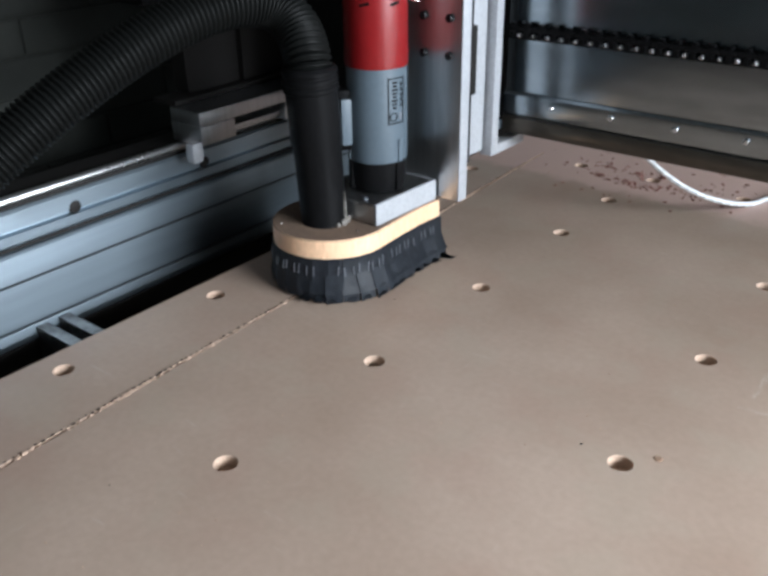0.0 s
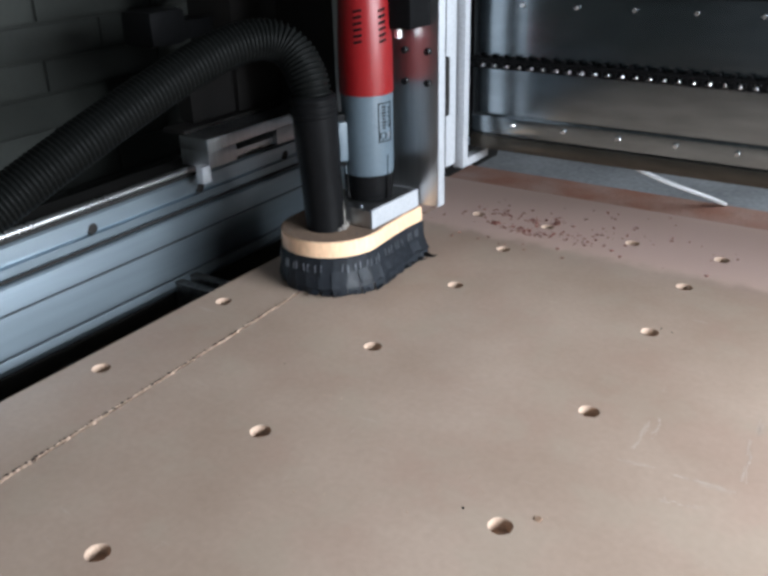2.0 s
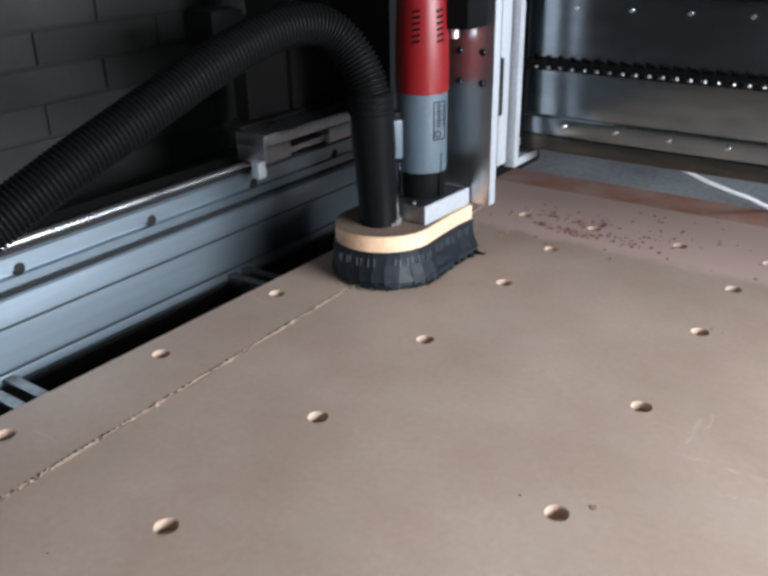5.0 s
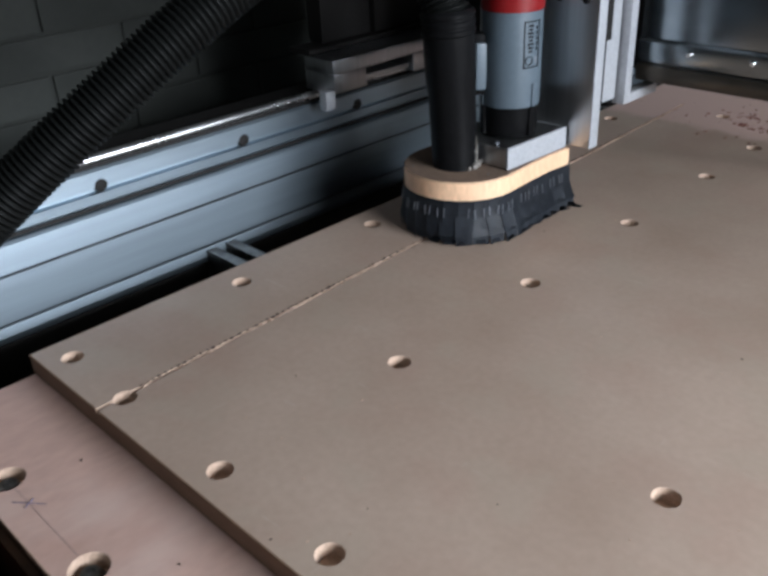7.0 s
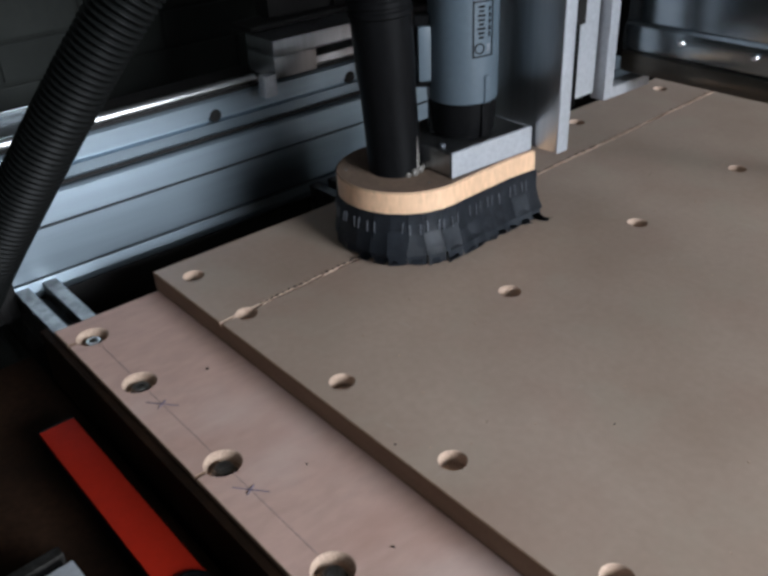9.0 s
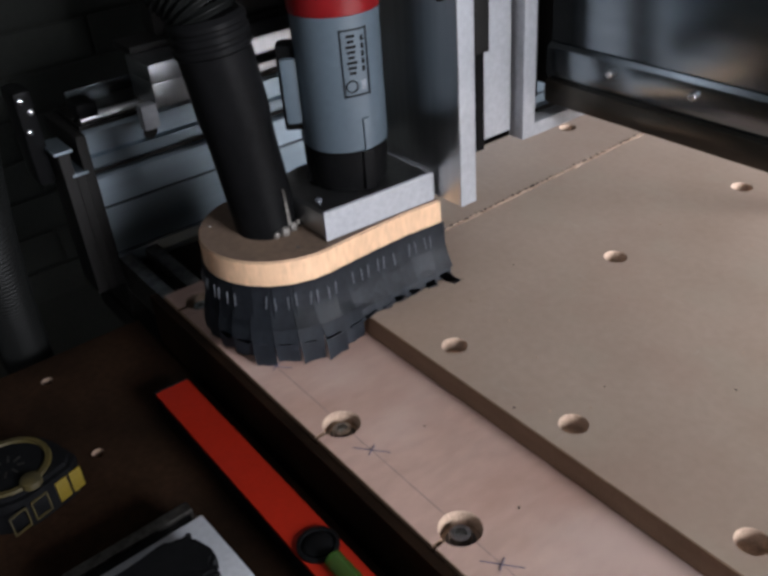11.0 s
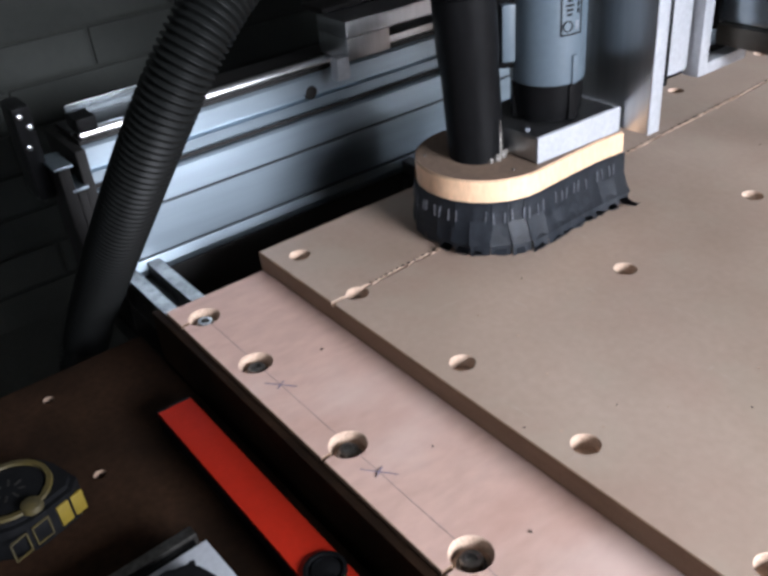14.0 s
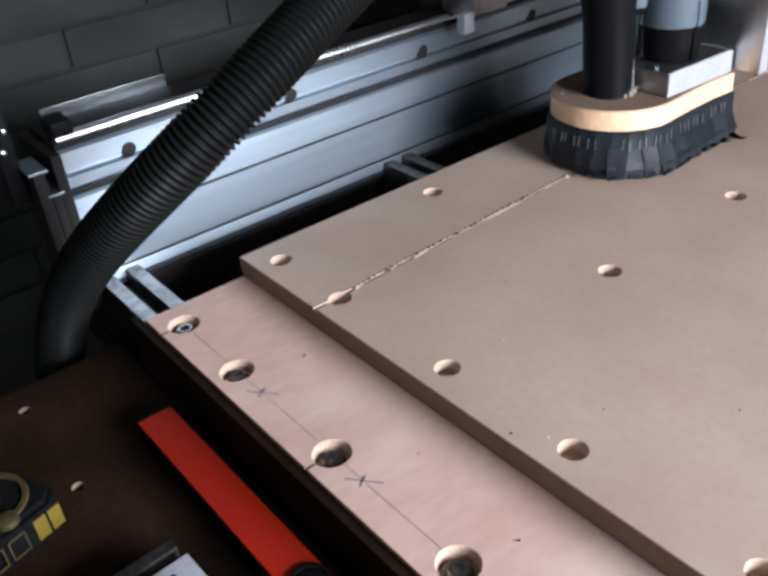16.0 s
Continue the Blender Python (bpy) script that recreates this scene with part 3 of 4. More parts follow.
def z_axis():
    t = thing("z_axis_slide", "vertical aluminium slide plate carrying the router", "slide")
    plate = part("mounting_plate", box(-0.245, -0.064, 0.690, 0.708, 0.083, 0.52, 0.0012), PLATE, t, "polished aluminium mounting plate")
    # paler strip: door light on the plate's side, put into the colour
    part("edge_strip", box(-0.0638, -0.0622, 0.690, 0.708, 0.083, 0.52, 0.0004), ALU_WHITE, t, "plate edge with door light in its colour")
    part("linear_guide", box(-0.088, -0.071, 0.711, 0.727, 0.125, 0.60, 0.001), BLACK, t, "black linear guide")
    part("guide_block", box(-0.092, -0.066, 0.709, 0.729, 0.215, 0.30, 0.002), DARKSTEEL, t)
    part("slide_column", box(-0.20, -0.074, 0.730, 0.7625, 0.132, 0.60, 0.0015), ALU_WHITE, t, "pale milled column")
    part("side_strip", box(-0.080, -0.062, 0.7665, 0.782, 0.124, 0.60, 0.001), ALU_WHITE, t)
    part("side_foot", box(-0.080, -0.0625, 0.7825, 0.853, 0.1235, 0.136, 0.001), ALU_WHITE, t)
    part("cross_carriage", box(-0.21, -0.082, 0.764, 0.806, 0.15, 0.60, 0.002), DARKSTEEL, t)
    sc = mesh_of(lathe([(0.0052, 0), (0.0052, -0.004), (0.0044, -0.005), (0.0024, -0.005), (0.0022, -0.002)], 14, "y"), "screw", BLACKBOLT)
    for x in (-0.068 - 0.012, -0.118):
        for z in (0.268, 0.312):
            o = new("screw", sc)
            o.parent, o.location = t, (x, 0.6895, z)
    for z in (0.132, 0.20, 0.30):
        o = new("screw", sc)
        o.parent, o.location = t, (-0.2, 0.6895, z)
    m = part("stepper_motor", box(-0.165, -0.075, 0.635, 0.6895, 0.348, 0.45, 0.004), BLACK, t, "black motor housing")
    part("shaft_screw", lathe([(0.006, 0.333), (0.006, 0.3479)], 6, centre=(-0.112, 0.662, 0)), BOLT, m, "bright hexagon screw")
    return t


def router_motor():
    t = thing("router_motor", "red and grey milling router motor with a black nose", "router")
    ax = (-0.145, 0.628, 0)
    part("nose", lathe([(0.024, 0.1068), (0.0325, 0.1085), (0.0346, 0.114), (0.0352, 0.126), (0.0364, 0.1465)], 40, centre=ax), BLACK, t, "black plastic nose ring")
    body = part("lower_housing", lathe([(0.0366, 0.147), (0.0370, 0.149), (0.0372, 0.22), (0.0372, 0.2615)], 48, centre=ax), GREYPLASTIC, t, "grey blue plastic housing")
    red = part("upper_housing", lathe([(0.0380, 0.262), (0.0386, 0.266), (0.0380, 0.33), (0.036, 0.375), (0.034, 0.43), (0.0345, 0.52)], 48, centre=ax), REDPLASTIC, t, "red plastic upper housing")
    for a in (-4, 120, 240):
        part("nose_lobe", add_box(bmesh.new(), 0.029, 0.0382, -0.006, 0.006, 0.109, 0.1464, 0.003, Matrix.Translation(ax) @ pose(0, 0, 0, 0, 0, a)), BLACK, t)
        part("housing_rib", add_box(bmesh.new(), 0.033, 0.0392, -0.0035, 0.0035, 0.1472, 0.176, 0.0015, Matrix.Translation(ax) @ pose(0, 0, 0, 0, 0, a)), GREYPLASTIC, t)
    # rating plate: outline, lines of small print as bars, round mark
    A0 = -12
    def on_body(a, z, r=0.0374):
        return Matrix.Translation(ax) @ pose(0, 0, 0, 0, 0, A0 + a) @ pose(r, 0, z)
    fb2 = bmesh.new()
    for a in range(-16, 17, 4):
        for z in (0.1965, 0.2505):
            add_box(fb2, -0.0004, 0.0004, -0.0014, 0.0014, -0.0007, 0.0007, 0, on_body(a, z))
    for z in range(0, 28):
        for a in (-17.5, 17.5):
            add_box(fb2, -0.0004, 0.0004, -0.0007, 0.0007, -0.0011, 0.0011, 0, on_body(a, 0.1965 + 0.002 * z))
    for k in range(8):
        w = 0.0028 + 0.0008 * ((k * 7) % 3)
        add_box(fb2, -0.0004, 0.0004, -w, w, -0.0011, 0.0011, 0, on_body(-4.5, 0.2155 + 0.0043 * k))
    for k in range(5):
        add_box(fb2, -0.0004, 0.0004, -0.0012, 0.0012, -0.0022, 0.0022, 0, on_body(11, 0.218 + 0.0062 * k))
    part("rating_plate", fb2, BLACK, body, "black printed rating plate with bars of print")
    mk = bmesh.new()
    for k in range(16):
        a = 2 * math.pi * k / 16
        add_box(mk, -0.0004, 0.0004, -0.0012, 0.0012, -0.0006, 0.0006, 0, on_body(-7, 0.2045) @ pose(0, 0.0048 * math.cos(a), 0.0048 * math.sin(a), math.degrees(a) + 90))
    part("round_mark", mk, BLACK, body)
    part("paddle_mark", add_box(bmesh.new(), -0.0004, 0.0004, -0.0022, 0.0022, -0.0040, 0.0040, 0, on_body(9, 0.2045)), STAPLE, body)
    # lever and cable guard on the far side
    part("side_lever", add_box(bmesh.new(), 0.033, 0.052, -0.011, 0.011, 0.16, 0.235, 0.004, Matrix.Translation(ax) @ pose(0, 0, 0, 0, 0, -128)), BLACK, t, "black side lever")
    part("lever_cap", add_box(bmesh.new(), 0.036, 0.050, -0.002, 0.013, 0.168, 0.225, 0.004, Matrix.Translation(ax) @ pose(0, 0, 0, 0, 0, -122)), GREYPLASTIC, t)
    for k in range(6):
        for a in (-70, -15):
            part("vent_slot", add_box(bmesh.new(), 0.034, 0.0386 - 0.0003 * k, -0.006, 0.006, -0.0018, 0.0018, 0.0008, Matrix.Translation(ax) @ pose(0, 0, 0, 0, 0, a) @ pose(0, 0, 0.335 + 0.008 * k, 12)), BLACK, red)
    return t


def holder_block():
    t = thing("motor_holder", "milled aluminium clamp holding the router nose", "clamp")
    out = [(-0.101, 0.570), (-0.096, 0.686), (-0.20, 0.686), (-0.205, 0.63)]
    for k in range(9):
        a = math.radians(180 + 14 * k)
        out.append((-0.158 + 0.046 * math.cos(a), 0.612 + 0.046 * math.sin(a)))
    part("clamp_body", prism([(x - 0.0045, y) if x > -0.12 else (x, y) for x, y in out], 0.0805, 0.1065, 0.0015), PLATE, t)
    # right face of the same block, paler to carry the door light
    part("side_bar", prism([(-0.105, 0.569), (-0.1, 0.686), (-0.0955, 0.686), (-0.1005, 0.568)], 0.0805, 0.108, 0.0008), ALU_WHITE, t, "milled side face with door light in its colour")
    part("clamp_screw", lathe([(0.003, 0.1065), (0.003, 0.1085)], 12, centre=(-0.128, 0.581, 0)), STAPLE, t)
    part("clamp_arm", box(-0.19, -0.11, 0.6865, 0.6895, 0.084, 0.105, 0.0008), ALU_WHITE, t)
    return t


def shoe_outline(grow=0.0, n=15):
    """Right side, round front and left side of the shoe plate, seen from above, from the rear right corner on."""
    cx, cy, r = -0.166, 0.560, 0.075
    pts = [(cx + r - 0.001 + grow, 0.690), (cx + r - 0.004 + grow, 0.65), (cx + r - 0.003 + grow, 0.61)]
    for k in range(n + 1):
        a = math.radians(8 - 196 * k / n)
        pts.append((cx + (r + grow) * math.cos(a), cy + (r + grow) * math.sin(a)))
    pts += [(cx - r - grow, 0.62), (cx - r - grow, 0.690)]
    return pts


FLAPS = []


def dust_shoe():
    t = thing("dust_shoe", "plywood dust shoe with a stapled rubber skirt", "dust shoe")
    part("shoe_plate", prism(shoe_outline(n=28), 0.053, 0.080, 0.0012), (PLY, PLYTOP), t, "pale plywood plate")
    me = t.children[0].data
    for x, y in ((-0.203, 0.507), (-0.112, 0.545), (-0.235, 0.60)):
        part("brad", lathe([(0.0017, 0.0801), (0.0014, 0.0810)], 10, centre=(x, y, 0)), DULL, t, "small steel brad")
    # upward faces get the darker brown, with the top's shade put in
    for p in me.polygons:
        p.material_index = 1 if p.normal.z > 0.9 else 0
    # path along the outline
    pts = [Vector((*p, 0)) for p in shoe_outline(0.001, 40)]
    lens = [0]
    for a, b in zip(pts, pts[1:]):
        lens.append(lens[-1] + (b - a).length)
    total = lens[-1]

    def along(d):
        for i in range(len(pts) - 1):
            if lens[i + 1] >= d:
                f = (d - lens[i]) / (lens[i + 1] - lens[i])
                tan = (pts[i + 1] - pts[i]).normalized()
                return pts[i].lerp(pts[i + 1], f), tan
        return pts[-1], (pts[-1] - pts[-2]).normalized()

    rnd = random.Random(11)
    n = 27
    w = total / n
    staple = mesh_of(add_box(bmesh.new(), -0.0005, 0.0005, 0, 0.0010, -0.0058, 0.0058, 0.0002), "staple", STAPLE)
    for i in range(n):
        p, tan = along((i + 0.5) * w)
        out = Vector((-tan.y, tan.x, 0)) * 1.0
        if out.dot(p - Vector((-0.166, 0.6, 0))) < 0:
            out = -out
        ang = math.degrees(math.atan2(out.x, -out.y))
        # local frame: x along the rim, -y outward, z up, origin at the top of the flap
        m = pose(p.x, p.y, 0.053, 0, 0, ang)
        hw = w / 2 + 0.0022
        bm = bmesh.new()
        side = max(0.0, out.x) * 0.7 + 0.15
        rows = [(0.004, 0.0), (-0.006, -0.0003), (-0.018, -0.0010), (-0.030, -0.001 - 0.006 * side), (-0.040, -0.001 - 0.013 * side)]
        grid = [[bm.verts.new((x * hw + 0.0004 * rnd.uniform(-1, 1), y - 0.0004 * (k % 2), z)) for k, x in enumerate((-1, -0.33, 0.33, 1))] for z, y in rows]
        for a, b in zip(grid, grid[1:]):
            for k in range(3):
                bm.faces.new((a[k], a[k + 1], b[k + 1], b[k]))
        bmesh.ops.solidify(bm, geom=bm.faces[:], thickness=0.0016)
        flap = part("skirt_flap", bm, RUBBER, t)
        flap.matrix_basis = m
        L = 0.030 + rnd.uniform(-0.006, 0.006)
        bm = bmesh.new()
        rows = [(0.001, 0.0003), (-L * 0.35, -0.0012), (-L * 0.7, -0.001), (-L, 0.001)]
        cut = rnd.uniform(-0.5, 0.5)
        grid = [[bm.verts.new((x * (hw - 0.0005 * r), y + 0.0012 * math.sin(3 * x + i) * r / 3, z + (0.003 * x * cut if r == 3 else 0))) for x in (-1, -0.33, 0.33, 1)] for r, (z, y) in enumerate(rows)]
        for a, b in zip(grid, grid[1:]):
            for k in range(3):
                bm.faces.new((a[k], a[k + 1], b[k + 1], b[k]))
        bmesh.ops.solidify(bm, geom=bm.faces[:], thickness=0.0016)
        end = part("flap_end", bm, RUBBER, flap)
        bend = 4 + 17 * max(0.0, out.y + 1.0 if out.y < 0 else 1.0) + rnd.uniform(-2, 2) + (4 if i % 4 == 2 else 0)
        lift = L * math.cos(math.radians(bend)) - 0.0125
        FLAPS.append((end, m, bend, rnd.uniform(-2.5, 2.5), -0.0016 - 0.012 * side, lift))
        if i < 13:
            # torn curl of rubber dragging on the sheet
            tm = bmesh.new()
            tw, tl = (0.006, 0.013) if i == 0 else (0.0045 + 0.004 * rnd.random(), 0.003 + 0.004 * rnd.random())
            g = [[tm.verts.new((x * tw + 0.001 * rnd.uniform(-1, 1), y, z + 0.0008 * rnd.random())) for x in (-1, 0.1, 1)] for y, z in ((0.003, -0.0455), (-tl * 0.4, -0.0492), (-tl, -0.0488), (-tl * 1.3, -0.0468))]
            for p0, p1 in zip(g, g[1:]):
                for k in range(2):
                    tm.faces.new((p0[k], p0[k + 1], p1[k + 1], p1[k]))
            bmesh.ops.solidify(tm, geom=tm.faces[:], thickness=0.0014)
            part("torn_edge", tm, RUBBER, t).matrix_basis = m @ pose(rnd.uniform(-0.003, 0.003), -0.013 * side - 0.002, 0, 0, 0, rnd.uniform(-14, 14))
        for sx in (-0.55, 0.45):
            if rnd.random() < 0.86:
                s = new("staple", staple)
                s.parent = t
                s.matrix_basis = m @ pose(sx * hw + rnd.uniform(-0.001, 0.001), -0.0030, -0.012 + rnd.uniform(-0.002, 0.002), -6, rnd.uniform(-8, 8), 0)
    return t


PIPE = Vector((-0.1677, 0.548, 0.0805))


def suction_pipe():
    t = thing("suction_pipe", "black plastic suction pipe on the dust shoe", "pipe")
    c = (PIPE.x, PIPE.y, 0)
    part("pipe_body", lathe([(0.0300, 0.0790), (0.0288, 0.083), (0.0290, 0.165), (0.0298, 0.18), (0.0308, 0.188), (0.0308, 0.243)], 40, centre=c), BLACK, t)
    part("collar", lathe([(0.0312, 0.2435), (0.0328, 0.245), (0.0328, 0.249), (0.0314, 0.2505), (0.0314, 0.253), (0.0328, 0.2545), (0.0328, 0.259),
                          (0.0314, 0.2605), (0.0314, 0.263), (0.0328, 0.2645), (0.0328, 0.268), (0.029, 0.272)], 40, centre=c), BLACK, t, "ridged black hose collar")
    for k, (ang, s) in enumerate(((-14, 0.0032), (2, 0.0048), (20, 0.0042), (36, 0.003))):
        r = math.radians(ang)
        bm = bmesh.new()
        bmesh.ops.create_icosphere(bm, subdivisions=2, radius=1.0, matrix=pose(c[0] + 0.0305 * math.cos(r), c[1] + 0.0305 * math.sin(r), 0.0815) @ Matrix.Diagonal((s * 0.7, s, s * 1.1, 1)))
        part("hot_glue", bm, GLUE, t, "milky bead of hot glue")
    bm = bmesh.new()
    for k in range(6):
        bmesh.ops.create_icosphere(bm, subdivisions=1, radius=1.0, matrix=pose(c[0] + 0.0288 * math.cos(0.30 + 0.02 * k), c[1] + 0.0288 * math.sin(0.30 + 0.02 * k), 0.084 + 0.006 * k) @ Matrix.Diagonal((0.0014, 0.0024 - 0.0003 * k, 0.0052, 1)))
    part("glue_smear", bm, GLUE, t, "thin smear of hot glue")
    return t


GANTRY = [gantry(), z_axis(), router_motor(), holder_block(), dust_shoe(), suction_pipe()]


CABLE_PIECES = 40


def loop_cable():
    t = thing("white_cable", "white cable trailing from the gantry to the bed's back edge", "cable")
    me = smooth(mesh_of(lathe([(0.0018, -0.0150), (0.0038, -0.0135), (0.0038, 0.0135), (0.0018, 0.0150)], 10), "cable_piece", CABLE), 60)
    pieces = []
    for _ in range(CABLE_PIECES):
        o = new("cable_piece", me)
        o.parent = t
        pieces.append(o)
    return pieces


CABLE_RUN = loop_cable()

# ---- the suction hose: rigid rings along a bending line ----
RINGS, PITCH = 250, 0.0064


def hose():
    t = thing("suction_hose", "black corrugated suction hose arching over the bed", "hose")
    me = smooth(mesh_of(lathe([(0.0238, -0.0042), (0.0244, -0.0022), (0.0276, -0.0011), (0.0280, 0.0), (0.0276, 0.0011), (0.0244, 0.0022), (0.0238, 0.0042)], 26, caps=False), "hose_ring", HOSE), 60)
    rings = []
    for _ in range(RINGS):
        o = new("hose_ring", me)
        o.parent = t
        rings.append(o)
    return rings


HOSE_RINGS = hose()

# ---- tools on the front board ----
def spirit_level():
    t = thing("spirit_level", "red spirit level lying on the dark shelf board", "spirit level", at=(-0.187, -0.188, FB))
    # lower body black, so the sides' shade is in the colour
    part("body", box(0, 0.40, -0.0162, 0.0162, 0.0, 0.0218, 0.0012), BLACK, t, "level sides coloured black for shade")
    part("face", box(0, 0.40, -0.0165, 0.0165, 0.022, 0.026, 0.0012), REDPAINT, t, "red painted face")
    ring = part("vial_ring", lathe([(0.0165, 0.0262), (0.0165, 0.029), (0.0135, 0.0295), (0.0125, 0.0265)], 32, centre=(0.252, 0.0, 0)), BLACK, t, "black ring round the vial")
    part("vial", lathe([(0.0115, 0.0263), (0.0115, 0.0285), (0.009, 0.030)], 24, centre=(0.252, 0, 0)), BLACK, ring, "dark glass vial window")
    part("green_vial", lathe([(0.003, 0.27), (0.0075, 0.272), (0.0075, 0.306), (0.003, 0.308)], 20, "x", (0.0, 0.0, 0.0300)), VIAL, t, "green liquid vial")
    part("end_cap", box(-0.003, -0.0002, -0.0168, 0.0168, -0.0, 0.0263, 0.001), BLACK, t)
    return t


spirit_level()


def tape_measure():
    t = thing("tape_measure", "black and yellow tape measure lying on the shelf board", "tape measure")
    t.matrix_basis = pose(-0.166, -0.345, FB, 0, 0, 107) @ Matrix.Diagonal((1.12, 1.12, 1.15, 1))
    out = [(0.038 * math.cos(math.radians(a)), 0.036 * math.sin(math.radians(a))) for a in range(0, 271, 15)] + [(0.028, -0.036), (0.038, -0.028)]
    part("case", prism(out, 0, 0.034, 0.004), BLACK, t)
    rim = bmesh.new()
    lathe([(0.0268, 0.034), (0.0274, 0.0362), (0.031, 0.0362), (0.0315, 0.034)], 36, bm=rim, caps=False)
    part("yellow_rim", rim, DARKYELLOW, t, "worn yellow raised rim")
    dial = part("dial", lathe([(0.0245, 0.0340), (0.0245, 0.0348)], 32), BLACK, t)
    bars = bmesh.new()
    for k in range(7):
        add_box(bars, -0.012, -0.007 + 0.001 * (k % 3), -0.0008, 0.0008, 0.0347, 0.0352, 0, pose(0, 0, 0, 0, 0, k * 47))
    part("print_bars", bars, DULL, dial)
    part("button", lathe([(0.008, 0.034), (0.0075, 0.0385), (0.005, 0.0395)], 20, centre=(-0.0, -0.030, 0)), DARKYELLOW, t)
    for x0, x1, mat in ((0.012, 0.022, YELLOW), (0.024, 0.034, YELLOW)):
        part("side_label", add_box(bmesh.new(), x0, x1, -0.0375, -0.0355, 0.008, 0.026, 0.0004), mat, t, "yellow side label")
    lab = bmesh.new()
    for x in (-0.02, -0.002):
        for a, b, c, d in ((-0.007, 0.007, 0.008, 0.009), (-0.007, 0.007, 0.024, 0.025), (-0.007, -0.006, 0.008, 0.025), (0.006, 0.007, 0.008, 0.025)):
            add_box(lab, x + a, x + b, -0.0372, -0.0358, c, d, 0)
    part("line_print", lab, DARKYELLOW, t)
    return t


tape_measure()


def motor_bracket():
    t = thing("motor_bracket", "aluminium bracket with a black motor on the shelf board", "bracket")
    t.matrix_basis = pose(0.010, -0.248, FB, 0, 0, 2)
    pl = part("plate", box(-0.024, 0.052, -0.105, 0.006, 0.030, 0.034, 0.0008), ALU_WHITE, t, "white aluminium plate")
    cut = bmesh.new()
    for x, y in ((-0.0185, -0.0015), (-0.0165, -0.043), (-0.016, -0.085)):
        lathe([(0.0024, 0.02), (0.0024, 0.05)], 16, centre=(x, y, 0), bm=cut)
    carve(pl, cut)
    part("side_flange", box(-0.046, -0.036, -0.098, 0.004, 0.0, 0.033, 0.001), DULL, t)
    part("back_flange", box(-0.0355, 0.050, -0.09, 0.0, 0.0, 0.0298, 0.001), BLACK, t)
    mot = []
    for k in range(60):
        q = 2 * math.pi * k / 60
        e = lambda v: math.copysign(abs(v) ** 0.45, v)
        bump = 1 + 0.05 * math.sin(9 * q) + 0.03 * math.sin(17 * q + 1)
        mot.append((0.022 + 0.026 * e(math.cos(q)) * bump, -0.054 + 0.042 * e(math.sin(q)) * bump))
    part("motor", prism(mot, 0.0342, 0.052, 0.003), BLACK, t, "lumpy black motor body")
    part("wire", tube([(0.05 + 0.004 * k, -0.03 + 0.002 * k * (1 - k / 12), 0.040 - 0.0015 * abs(k - 4)) for k in range(10)], 0.0016, 8), BLACK, t)
    return t


motor_bracket()

# ---- chips, crumbs and scuffs ----
SCUFFS = [((0.355, 0.577), (0.45, 0.581)), ((0.355, 0.593), (0.351, 0.658)), ((0.458, 0.6), (0.45, 0.711)), ((0.395, 0.535), (0.428, 0.541)), ((0.363, 0.629), (0.363, 0.665))]


